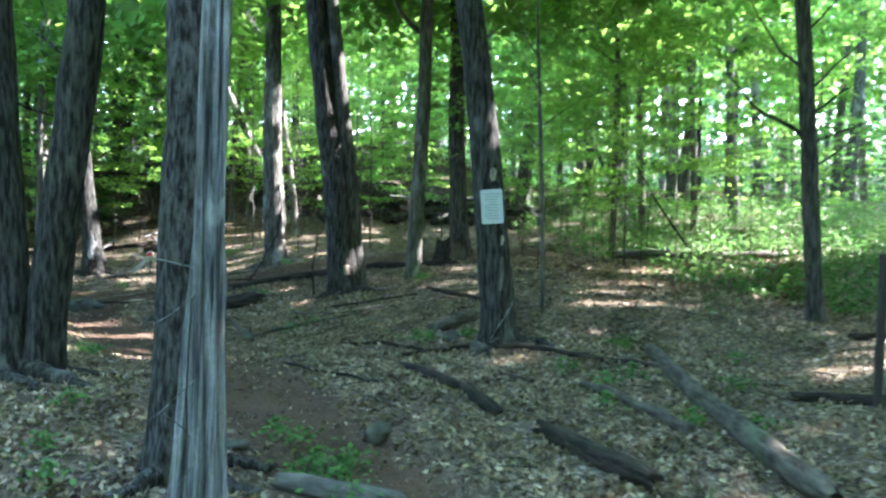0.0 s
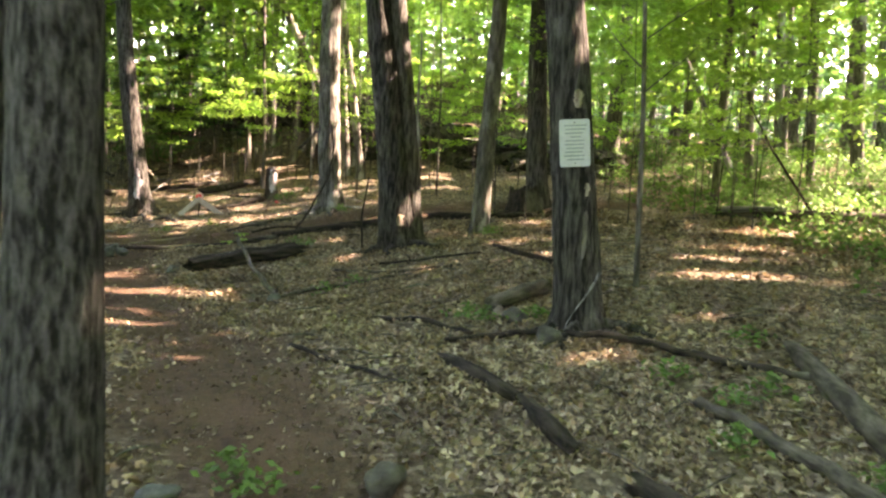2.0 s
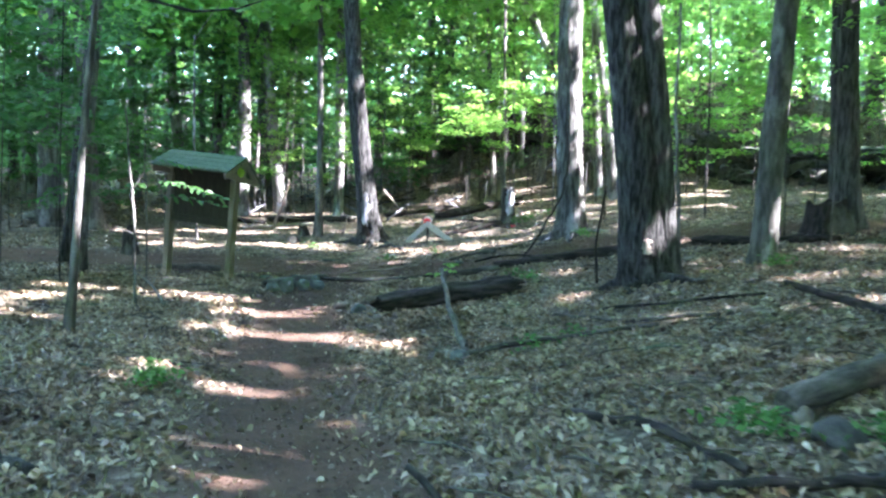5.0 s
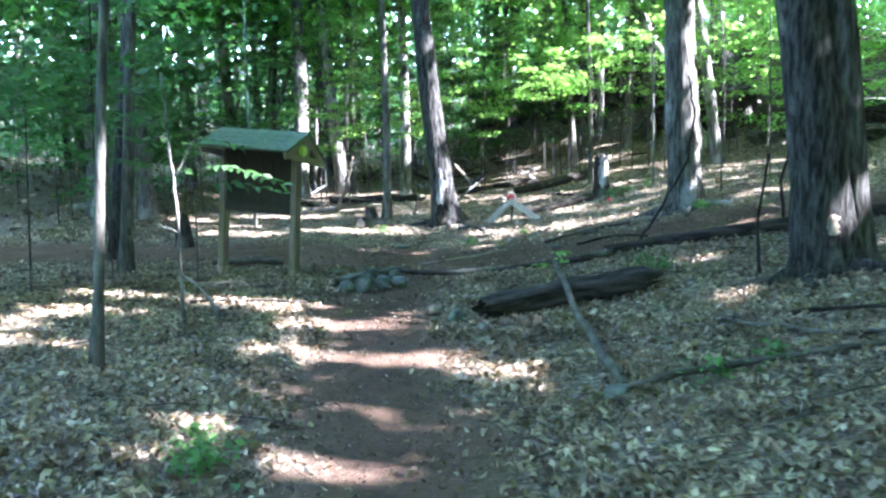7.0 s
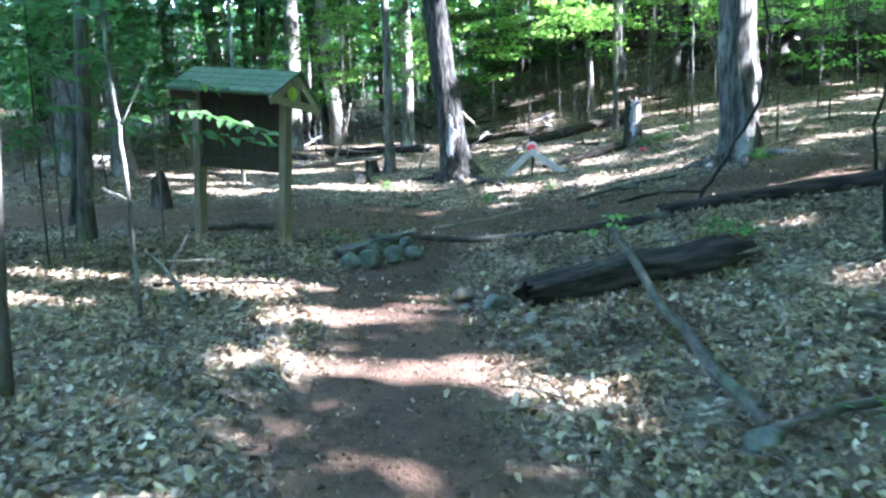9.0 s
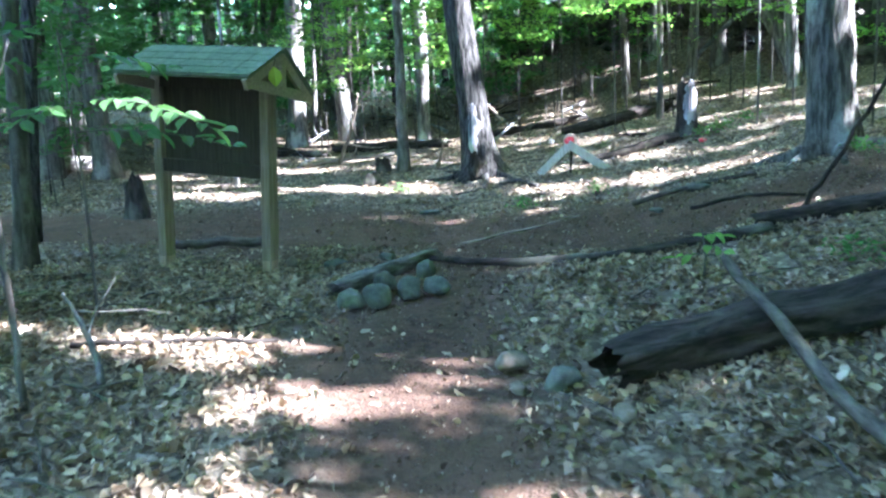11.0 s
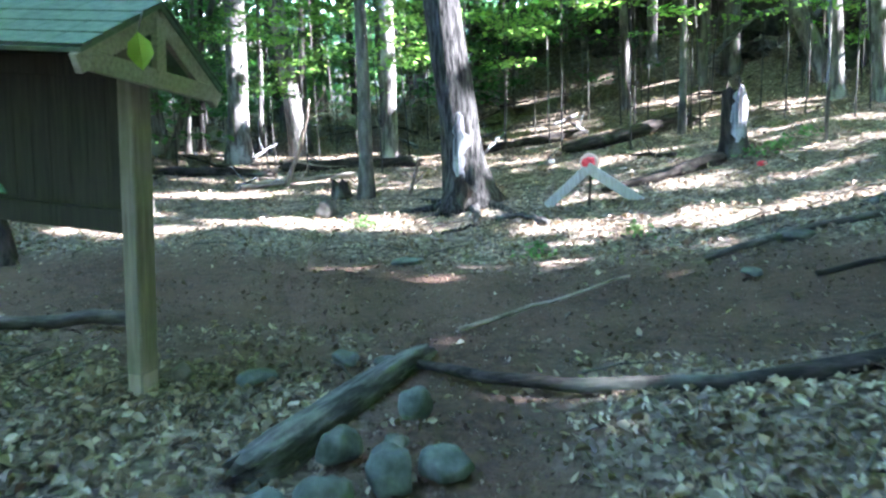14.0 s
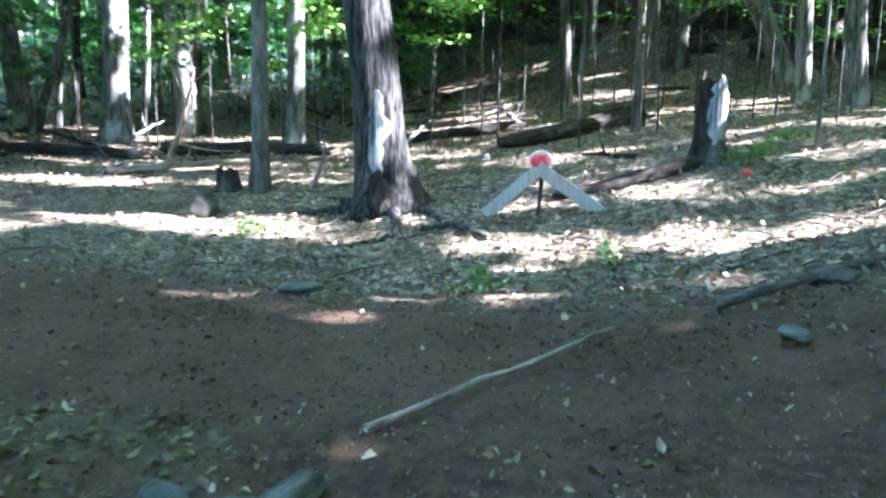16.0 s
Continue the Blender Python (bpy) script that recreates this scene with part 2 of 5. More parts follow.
def worn(x, y):
    """1 on the bare soil of the trails, 0 on leaf litter."""
    w1 = 0.62 + 0.18 * ripple(x, y, 2.5, 5)
    w2 = 1.2 - 0.35 * np.clip((x + 6) / 3, 0, 1) + 0.2 * ripple(x, y, 3.0, 6)
    a = 1 / (1 + np.exp(np.clip((off_line(x, y, TRAIL) - w1) / 0.11, -30, 30)))
    b = 1 / (1 + np.exp(np.clip((off_line(x, y, CROSSING) - w2) / 0.13, -30, 30)))
    c = 0.8 / (1 + np.exp(np.clip((off_line(x, y, [(-9.4, 15.3), (-7.5, 15.5)]) - 0.4) / 0.13, -30, 30)))
    return np.maximum(np.maximum(a, b), c)


def np_mesh(name, verts, faces, mats, smooth=False):
    """A mesh of triangles or quads from arrays."""
    me = bpy.data.meshes.new(name)
    k = faces.shape[1]
    me.vertices.add(len(verts))
    me.vertices.foreach_set("co", np.ascontiguousarray(verts, np.float32).ravel())
    me.loops.add(faces.size)
    me.loops.foreach_set("vertex_index", np.ascontiguousarray(faces, np.int32).ravel())
    me.polygons.add(len(faces))
    me.polygons.foreach_set("loop_start", np.arange(len(faces), dtype=np.int32) * k)
    if smooth:
        me.polygons.foreach_set("use_smooth", np.ones(len(faces), bool))
    me.update(calc_edges=True)
    me.materials.append(mats)
    return me


def spread(lo, hi, step, far):
    """Grid lines: fine from lo to hi, ever wider out to far on both sides."""
    mid = list(np.arange(lo, hi, step))
    out, d, p = [], step, hi
    while p < far:
        out.append(p)
        d *= 1.28
        p += d
    left, d, p = [], step, lo
    while p > -far:
        d *= 1.28
        p -= d
        left.append(p)
    return np.array(left[::-1] + mid + out)


gxs, gys = spread(-15, 7, 0.13, 600), spread(0, 28, 0.13, 600)
GX, GY = np.meshgrid(gxs, gys)
near = np.exp(-(np.maximum(0, np.hypot(GX + 3, GY - 13) - 14) / 10) ** 2)
WORN = worn(GX, GY)
GZ = lie(GX, GY) + near * (0.018 * ripple(GX, GY, 1.1, 1) + 0.012 * ripple(GX, GY, 0.45, 2) * (1 - 0.6 * WORN)) - 0.03 * WORN * near
nx, ny = len(gxs), len(gys)
idx = np.arange(nx * ny).reshape(ny, nx)
quads = np.stack([idx[:-1, :-1], idx[:-1, 1:], idx[1:, 1:], idx[1:, :-1]], -1).reshape(-1, 4)
ground_mesh = np_mesh("ground", np.stack([GX, GY, GZ], -1).reshape(-1, 3), quads, forest_floor, True)
layer = ground_mesh.attributes.new("worn", "FLOAT", "POINT")
layer.data.foreach_set("value", WORN.astype(np.float32).ravel())
tagged(new("ground", ground_mesh), "forest floor with bare reddish-brown soil trails", "ground", kind="structure")


# ---- building blocks ----
def part(name, data, mat, parent, label=""):
    """Link a bmesh or a mesh as one mesh object under a thing or a part."""
    if isinstance(data, bmesh.types.BMesh):
        me = bpy.data.meshes.new(name)
        data.to_mesh(me)
        data.free()
    else:
        me = data
    if mat and not me.materials:
        me.materials.append(mat)
    ob = new(name, me)
    if parent:
        ob.parent = parent
    return tagged(ob, label)


def thing(name, m, label, category, group=""):
    ob = new(name)
    ob.empty_display_size = 0.1
    ob.matrix_world = m
    return tagged(ob, label, category, group)


def tube(name, pts, radii, mat, sides=12, rough=0.1, flare=0.0, seed=0, lobes=5, caps=True, ridge=0.0, along_rate=2.2):
    """A mesh along a line of points: a trunk, limb, log or stick with an uneven skin. flare: widening at its foot, in lobes."""
    pts = [Vector(p) for p in pts]
    verts, faces, run = [], [], 0.0
    rnd = random.Random(seed)
    ph = [rnd.uniform(0, 6.28) for _ in range(4)]
    side = None
    for i, p in enumerate(pts):
        along = (pts[min(i + 1, len(pts) - 1)] - pts[max(i - 1, 0)]).normalized()
        if side is None:
            side = along.cross(Vector((0.31, 0.95, 0.07))).normalized()
        side = (side - along * side.dot(along)).normalized()
        up = along.cross(side)
        if i:
            run += (p - pts[i - 1]).length
        for j in range(sides):
            a = 6.28318 * j / sides
            r = radii[i]
            nse = noise.noise(Vector((math.cos(a) * 1.3 + seed, math.sin(a) * 1.3, run * 1.1 / max(0.1, radii[0] * 4))))
            fine = noise.noise(Vector((math.cos(a) * 5 + seed, math.sin(a) * 5, run * along_rate)))
            r *= 1 + rough * nse * 1.6 + ridge * fine
            if flare:
                k = math.exp(-run / (radii[0] * 1.5))
                r *= 1 + flare * k * (0.55 + 0.45 * math.sin(lobes * a + ph[0]) + 0.3 * math.sin((lobes - 2) * a + ph[1]))
            verts.append(p + (side * math.cos(a) + up * math.sin(a)) * r)
    n = len(pts)
    for i in range(n - 1):
        for j in range(sides):
            k = (j + 1) % sides
            faces.append((i * sides + j, i * sides + k, (i + 1) * sides + k, (i + 1) * sides + j))
    if caps:
        faces.append(tuple(range(sides))[::-1])
        faces.append(tuple((n - 1) * sides + j for j in range(sides)))
    me = bpy.data.meshes.new(name)
    me.from_pydata(verts, [], faces)
    me.polygons.foreach_set("use_smooth", [len(f) == 4 for f in faces])
    me.materials.append(mat)
    me.update()
    return me


def line_between(a, b, n, sag=0.0, wob=0.0, seed=0):
    rnd = random.Random(seed)
    a, b = Vector(a), Vector(b)
    out = []
    for i in range(n + 1):
        f = i / n
        p = a.lerp(b, f)
        p.z -= sag * 4 * f * (1 - f)
        if 0 < i < n:
            p += Vector((rnd.uniform(-wob, wob), rnd.uniform(-wob, wob), rnd.uniform(-wob, wob)))
        out.append(p)
    return out


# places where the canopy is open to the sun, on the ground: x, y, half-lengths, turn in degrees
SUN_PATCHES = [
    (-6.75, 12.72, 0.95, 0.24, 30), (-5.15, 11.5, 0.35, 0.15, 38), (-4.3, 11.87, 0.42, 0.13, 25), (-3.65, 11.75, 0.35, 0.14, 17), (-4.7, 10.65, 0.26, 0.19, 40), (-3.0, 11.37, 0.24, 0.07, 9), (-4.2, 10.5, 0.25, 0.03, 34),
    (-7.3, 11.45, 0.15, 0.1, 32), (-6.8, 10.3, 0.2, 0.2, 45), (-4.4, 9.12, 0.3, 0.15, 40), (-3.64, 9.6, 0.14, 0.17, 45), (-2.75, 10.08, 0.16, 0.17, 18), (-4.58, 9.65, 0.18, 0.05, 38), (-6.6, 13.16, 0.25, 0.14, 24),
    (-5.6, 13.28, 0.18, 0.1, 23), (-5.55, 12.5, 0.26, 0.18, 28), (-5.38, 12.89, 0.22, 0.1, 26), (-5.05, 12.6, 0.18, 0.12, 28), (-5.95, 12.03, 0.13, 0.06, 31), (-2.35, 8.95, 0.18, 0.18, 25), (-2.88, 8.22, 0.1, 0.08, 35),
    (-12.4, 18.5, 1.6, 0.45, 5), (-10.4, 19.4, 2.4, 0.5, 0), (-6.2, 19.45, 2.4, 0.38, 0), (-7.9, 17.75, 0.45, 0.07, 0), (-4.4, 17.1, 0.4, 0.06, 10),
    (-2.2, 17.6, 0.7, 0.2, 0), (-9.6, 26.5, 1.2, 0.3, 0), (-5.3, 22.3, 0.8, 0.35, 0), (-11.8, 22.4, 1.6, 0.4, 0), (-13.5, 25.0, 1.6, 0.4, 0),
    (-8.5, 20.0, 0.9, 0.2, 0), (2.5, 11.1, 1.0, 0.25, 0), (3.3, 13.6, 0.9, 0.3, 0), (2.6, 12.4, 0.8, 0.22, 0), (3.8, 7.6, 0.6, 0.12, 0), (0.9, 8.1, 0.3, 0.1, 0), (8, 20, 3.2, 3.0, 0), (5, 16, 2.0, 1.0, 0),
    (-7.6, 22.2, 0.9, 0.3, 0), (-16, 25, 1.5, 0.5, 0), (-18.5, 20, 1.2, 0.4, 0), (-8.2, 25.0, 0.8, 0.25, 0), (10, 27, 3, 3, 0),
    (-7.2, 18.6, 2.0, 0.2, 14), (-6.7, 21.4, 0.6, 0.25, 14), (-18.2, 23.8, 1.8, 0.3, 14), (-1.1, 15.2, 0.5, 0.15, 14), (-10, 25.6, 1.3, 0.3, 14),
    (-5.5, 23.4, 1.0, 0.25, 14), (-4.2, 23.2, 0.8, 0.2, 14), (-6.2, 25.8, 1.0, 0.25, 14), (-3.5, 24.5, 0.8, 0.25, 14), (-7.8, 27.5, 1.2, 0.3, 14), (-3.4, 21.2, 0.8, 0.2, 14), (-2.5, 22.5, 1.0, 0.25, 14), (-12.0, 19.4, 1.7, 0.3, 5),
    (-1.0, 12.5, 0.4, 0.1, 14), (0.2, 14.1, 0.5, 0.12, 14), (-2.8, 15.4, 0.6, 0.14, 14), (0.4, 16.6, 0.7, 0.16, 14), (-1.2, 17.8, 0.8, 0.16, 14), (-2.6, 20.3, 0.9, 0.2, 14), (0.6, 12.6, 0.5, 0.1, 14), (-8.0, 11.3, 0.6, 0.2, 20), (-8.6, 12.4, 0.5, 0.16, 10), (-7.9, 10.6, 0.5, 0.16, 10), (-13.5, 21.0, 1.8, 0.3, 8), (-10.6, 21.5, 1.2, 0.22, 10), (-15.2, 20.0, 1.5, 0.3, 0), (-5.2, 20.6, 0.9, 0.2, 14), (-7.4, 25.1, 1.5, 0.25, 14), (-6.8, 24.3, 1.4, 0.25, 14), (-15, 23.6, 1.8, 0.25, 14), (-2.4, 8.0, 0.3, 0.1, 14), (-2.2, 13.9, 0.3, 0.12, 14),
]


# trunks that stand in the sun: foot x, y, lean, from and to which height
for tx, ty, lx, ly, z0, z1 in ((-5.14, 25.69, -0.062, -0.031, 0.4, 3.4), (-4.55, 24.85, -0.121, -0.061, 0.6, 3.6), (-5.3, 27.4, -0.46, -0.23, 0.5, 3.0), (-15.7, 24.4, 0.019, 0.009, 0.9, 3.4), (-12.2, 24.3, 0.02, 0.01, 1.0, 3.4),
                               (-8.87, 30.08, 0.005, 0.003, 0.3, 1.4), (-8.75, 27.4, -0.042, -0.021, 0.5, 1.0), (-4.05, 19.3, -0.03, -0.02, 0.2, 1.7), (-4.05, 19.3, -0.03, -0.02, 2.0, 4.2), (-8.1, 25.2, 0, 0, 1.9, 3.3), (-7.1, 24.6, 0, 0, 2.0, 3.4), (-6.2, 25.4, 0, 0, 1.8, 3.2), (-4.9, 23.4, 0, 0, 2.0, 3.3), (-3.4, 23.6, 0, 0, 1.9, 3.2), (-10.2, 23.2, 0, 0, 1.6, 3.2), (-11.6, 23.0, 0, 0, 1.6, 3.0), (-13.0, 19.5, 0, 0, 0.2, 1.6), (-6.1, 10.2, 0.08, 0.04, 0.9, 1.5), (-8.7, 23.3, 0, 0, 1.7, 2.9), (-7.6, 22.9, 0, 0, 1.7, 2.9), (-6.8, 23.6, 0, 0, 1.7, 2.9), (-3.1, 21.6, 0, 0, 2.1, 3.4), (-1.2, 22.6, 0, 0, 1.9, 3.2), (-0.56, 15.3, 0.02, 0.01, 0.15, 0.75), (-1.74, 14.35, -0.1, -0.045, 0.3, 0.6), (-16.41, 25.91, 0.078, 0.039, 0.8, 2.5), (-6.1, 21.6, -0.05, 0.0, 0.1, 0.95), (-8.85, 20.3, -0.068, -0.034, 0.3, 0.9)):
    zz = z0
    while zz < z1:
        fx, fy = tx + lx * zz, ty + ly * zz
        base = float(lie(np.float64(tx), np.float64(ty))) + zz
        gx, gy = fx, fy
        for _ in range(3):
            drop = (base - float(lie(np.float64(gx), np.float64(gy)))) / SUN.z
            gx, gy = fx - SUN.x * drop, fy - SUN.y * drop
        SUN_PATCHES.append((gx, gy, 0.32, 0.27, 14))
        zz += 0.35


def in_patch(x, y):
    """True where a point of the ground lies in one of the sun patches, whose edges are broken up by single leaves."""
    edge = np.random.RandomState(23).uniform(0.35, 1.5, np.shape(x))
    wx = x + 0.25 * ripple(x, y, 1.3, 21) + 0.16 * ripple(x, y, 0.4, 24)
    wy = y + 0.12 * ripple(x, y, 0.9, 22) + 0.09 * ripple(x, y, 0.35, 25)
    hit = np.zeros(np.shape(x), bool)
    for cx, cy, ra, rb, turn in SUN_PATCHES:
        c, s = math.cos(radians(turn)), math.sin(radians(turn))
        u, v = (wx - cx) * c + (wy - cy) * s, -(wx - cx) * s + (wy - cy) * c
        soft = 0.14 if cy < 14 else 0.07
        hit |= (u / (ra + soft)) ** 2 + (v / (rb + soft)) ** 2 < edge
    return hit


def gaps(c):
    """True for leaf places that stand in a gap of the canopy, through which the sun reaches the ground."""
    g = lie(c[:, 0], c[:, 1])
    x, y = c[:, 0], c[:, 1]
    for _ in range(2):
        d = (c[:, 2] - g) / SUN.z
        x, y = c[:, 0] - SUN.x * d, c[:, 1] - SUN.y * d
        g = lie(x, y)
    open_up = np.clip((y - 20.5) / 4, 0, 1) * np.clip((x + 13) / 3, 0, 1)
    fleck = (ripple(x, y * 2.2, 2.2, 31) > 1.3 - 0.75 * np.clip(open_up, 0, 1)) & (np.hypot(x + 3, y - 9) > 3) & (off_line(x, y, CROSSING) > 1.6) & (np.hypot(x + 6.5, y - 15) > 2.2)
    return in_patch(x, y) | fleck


def leaf_mesh(name, c, size, flat, mat, rng, wide=0.33, cull=True, curl=0.07):
    """Many small folded leaves round the places c. flat: how level they lie."""
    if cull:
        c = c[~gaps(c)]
    n = len(c)
    nor = rng.normal(size=(n, 3))
    nor[:, 2] = np.abs(nor[:, 2]) + flat
    nor /= np.linalg.norm(nor, axis=1)[:, None]
    ax = np.cross(nor, rng.normal(size=(n, 3)))
    ax /= np.linalg.norm(ax, axis=1)[:, None]
    sd = np.cross(nor, ax)
    s = (size * rng.uniform(0.65, 1.3, n))[:, None]
    w = s * wide
    lift = nor * s * curl * rng.uniform(0.2, 2.2, n)[:, None]
    v = np.stack([c - ax * s * 0.5, c + sd * w + lift, c + ax * s * 0.5 - lift * 0.4, c - sd * w + lift], 1).reshape(-1, 3)
    b = np.arange(n)[:, None] * 4
    f = np.concatenate([b + np.array([[0, 2, 1]]), b + np.array([[0, 3, 2]])])
    return np_mesh(name, v, f, mat)


def crown_points(rng, n, r, h, clumps):
    """Leaf places of a broad crown: sprays round many limb ends, with gaps between."""
    a = rng.uniform(0, 6.283, clumps)
    rr = r * np.sqrt(rng.uniform(0.02, 1, clumps))
    zz = rng.uniform(0, 1, clumps) ** 0.8 * h
    rr *= np.clip(1.25 - np.abs(zz / h - 0.4), 0.45, 1.0)
    cc = np.stack([rr * np.cos(a), rr * np.sin(a), zz], 1)
    k = rng.randint(0, clumps, n)
    p = cc[k] + rng.normal(size=(n, 3)) * np.array([0.62, 0.62, 0.2])
    return p


def layered_points(rng, n, r, z0, z1, layers):
    """Leaf places of a young tree in the shade: level sprays along thin side twigs."""
    out = []
    per = n // layers
    for i in range(layers):
        z = z0 + (z1 - z0) * (i + rng.uniform(0, 1)) / layers
        a = rng.uniform(0, 6.283)
        reach = r * (1.05 - 0.6 * (z - z0) / (z1 - z0)) * rng.uniform(0.6, 1.1)
        f = rng.uniform(0.15, 1, per) ** 0.7 * reach
        w = rng.normal(size=per) * 0.16 * (0.4 + f)
        out.append(np.stack([f * np.cos(a) - w * np.sin(a), f * np.sin(a) + w * np.cos(a), z + f * rng.uniform(-0.08, 0.2) + rng.normal(size=per) * 0.04], 1))
    return np.concatenate(out)


def trunk_line(height, lean, r, rng, bend=0.02, step=0.3):
    """Points and radii of a standing trunk from just under the ground."""
    pts, rad, z = [], [], -0.12
    ph = rng.uniform(0, 6.28, 4)
    while z < height:
        k = min(1, max(0, z) / 3)
        pts.append((lean[0] * z + bend * k * (math.sin(z * 0.7 + ph[0]) - math.sin(ph[0])) * 2, lean[1] * z + bend * k * (math.sin(z * 0.6 + ph[1]) - math.sin(ph[1])) * 2, z))
        rad.append(r * (1 - 0.62 * max(0, z) / height))
        z += step if z < 6 else step * 3
    return pts, rad


def limb(name, base, direction, length, r, mat, parent, rng, droop=0.0, label=""):
    d = Vector(direction).normalized()
    pts, p = [], Vector(base)
    n = 7
    for i in range(n + 1):
        pts.append(p.copy())
        d = (d + Vector((rng.normal() * 0.12, rng.normal() * 0.12, rng.normal() * 0.1 - droop / n))).normalized()
        p += d * length / n
    return part(name, tube(name, pts, [r * (1 - 0.85 * i / n) for i in range(n + 1)], mat, 6, 0.05, seed=rng.randint(1000)), None, parent, label)


def tree(x, y, r, lean, mat, label, seed, height=13.0, crown=True, crown_r=4.9, crown_z=5.6, leaves=6500, leaf=0.33, limbs=4, sides=16, flare=0.7, name="tree", bend=0.02, ridge=0.05, culled=True, first_limb=4.5, clumps=42):
    """A standing tree: trunk, some limbs and a crown of leaves, its foot on the ground."""
    rng = np.random.RandomState(seed)
    z = gz(x, y)
    ob = thing(name, pose(x, y, z), label, "tree")
    pts, rad = trunk_line(height, lean, r, rng, bend, 0.3 if sides > 10 else 0.6)
    part("trunk", tube("trunk", pts, rad, mat, sides, 0.08, flare, seed, 5, ridge=ridge), None, ob)
    for i in range(limbs):
        zz = first_limb + (height - first_limb - 1) * (i + rng.uniform(0, 0.8)) / max(1, limbs)
        a = rng.uniform(0, 6.28)
        base = (lean[0] * zz, lean[1] * zz, zz)
        limb("limb", base, (math.cos(a), math.sin(a), 0.7), rng.uniform(1.6, 3.0), max(0.02, r * 0.35), mat, ob, rng)
    if crown:
        p = crown_points(rng, leaves, crown_r, height - crown_z + 1.5, clumps)
        p[:, 2] += crown_z
        p[:, 0] += lean[0] * (crown_z + 3)
        p[:, 1] += lean[1] * (crown_z + 3)
        w = p + np.array([x, y, z])
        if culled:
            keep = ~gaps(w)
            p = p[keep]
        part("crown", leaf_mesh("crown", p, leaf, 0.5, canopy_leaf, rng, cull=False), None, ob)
    return ob


# ---- the trees along the trail ----
TREES = [
    ('T8', oak_bark, 0.40, 19.10, 0.230, -0.044, -0.020),
    ('T11', grey_bark, 9.57, 26.38, 0.186, -0.071, 0.000),
    ('lthin', grey_bark, -6.1, 10.2, 0.038, 0.085, 0.04),
    ('big', dark_bark, -8.85, 20.30, 0.227, -0.068, -0.034),
    ('greytree', grey_bark, -10.60, 20.90, 0.093, 0.027, 0.014),
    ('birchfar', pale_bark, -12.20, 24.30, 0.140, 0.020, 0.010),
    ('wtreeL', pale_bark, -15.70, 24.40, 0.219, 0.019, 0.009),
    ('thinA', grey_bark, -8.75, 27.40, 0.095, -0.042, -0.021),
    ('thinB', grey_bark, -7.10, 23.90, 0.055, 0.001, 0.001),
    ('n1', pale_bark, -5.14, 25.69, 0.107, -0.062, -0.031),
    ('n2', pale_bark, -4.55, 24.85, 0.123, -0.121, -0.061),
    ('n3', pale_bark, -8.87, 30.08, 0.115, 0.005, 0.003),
    ('n4', grey_bark, -7.55, 28.24, 0.112, 0.057, 0.029),
    ('n5', grey_bark, -13.90, 33.20, 0.122, 0.107, 0.054),
    ('n6', dark_bark, -14.20, 34.50, 0.241, 0.150, 0.076),
    ('n7', grey_bark, -18.06, 25.41, 0.058, 0.114, 0.057),
    ('n8', pale_bark, -16.41, 25.91, 0.063, 0.078, 0.039),
    ('m1', grey_bark, 6.20, 25.00, 0.123, -0.043, 0.000),
    ('m2', grey_bark, 8.00, 25.50, 0.117, -0.073, 0.000),
    ('m3', grey_bark, 8.60, 30.00, 0.106, -0.054, 0.000),
    ('m4', grey_bark, 12.00, 34.00, 0.144, -0.040, 0.000),
    ('m5', grey_bark, 6.60, 32.00, 0.158, -0.007, 0.000),
    ('l1', dark_bark, -12.23, 15.26, 0.099, 0.114, 0.062),
    ('l2', grey_bark, -10.41, 13.99, 0.089, 0.085, 0.049),
    ('l3', grey_bark, -16.50, 19.70, 0.210, -0.047, -0.026),
    ('l4', grey_bark, -17.71, 24.55, 0.081, 0.364, 0.137),
    ('l5', grey_bark, -15.63, 26.36, 0.097, 0.064, 0.024),
    ('l6', dark_bark, -17.92, 25.75, 0.076, 0.068, 0.026),
]
for i, (_, bark_mat, x, y, r, lx, ly) in enumerate(TREES):
    # pale_bark trunks: part of their sunlit look is put into the bark colour
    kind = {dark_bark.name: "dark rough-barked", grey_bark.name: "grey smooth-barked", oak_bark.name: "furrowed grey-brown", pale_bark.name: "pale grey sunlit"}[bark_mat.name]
    tree(x, y, r, (lx, ly), bark_mat, f"{kind} forest tree rising from leaf litter", 100 + i, height=12 if r > 0.1 else 8,
         crown_z=5.0 if r > 0.1 else 3.6, crown_r=(4.9 if r > 0.2 else 3.8) if r > 0.1 else 1.6, leaves=(12500 if x > 0 else 5200) if r > 0.2 else 3200 if r > 0.1 else 1500, leaf=0.33 if r > 0.1 else 0.14, limbs=4 if r > 0.1 else 3, sides=14 if r > 0.1 else 9, clumps=(220 if x > 0 else 90) if r > 0.2 else 42, flare=1.3 if x == -8.85 else 0.7)

twin = tree(-3.9, 7.15, 0.22, (-0.035, 0.0), dark_bark, "twin-stemmed oak with dark furrowed bark beside the trail", 1, flare=0.45, height=13, sides=22, ridge=0.12)
rng = np.random.RandomState(9)
pts, rad = trunk_line(12, (0.125, 0.0), 0.185, rng)
part("second_stem", tube("second_stem", [(p[0] + 0.24, p[1] + 0.1, p[2]) for p in pts], rad, dark_bark, 22, 0.08, 0.7, 9, ridge=0.12), None, twin)
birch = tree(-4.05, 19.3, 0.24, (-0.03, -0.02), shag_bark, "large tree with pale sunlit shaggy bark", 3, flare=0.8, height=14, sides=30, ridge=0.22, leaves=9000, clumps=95)
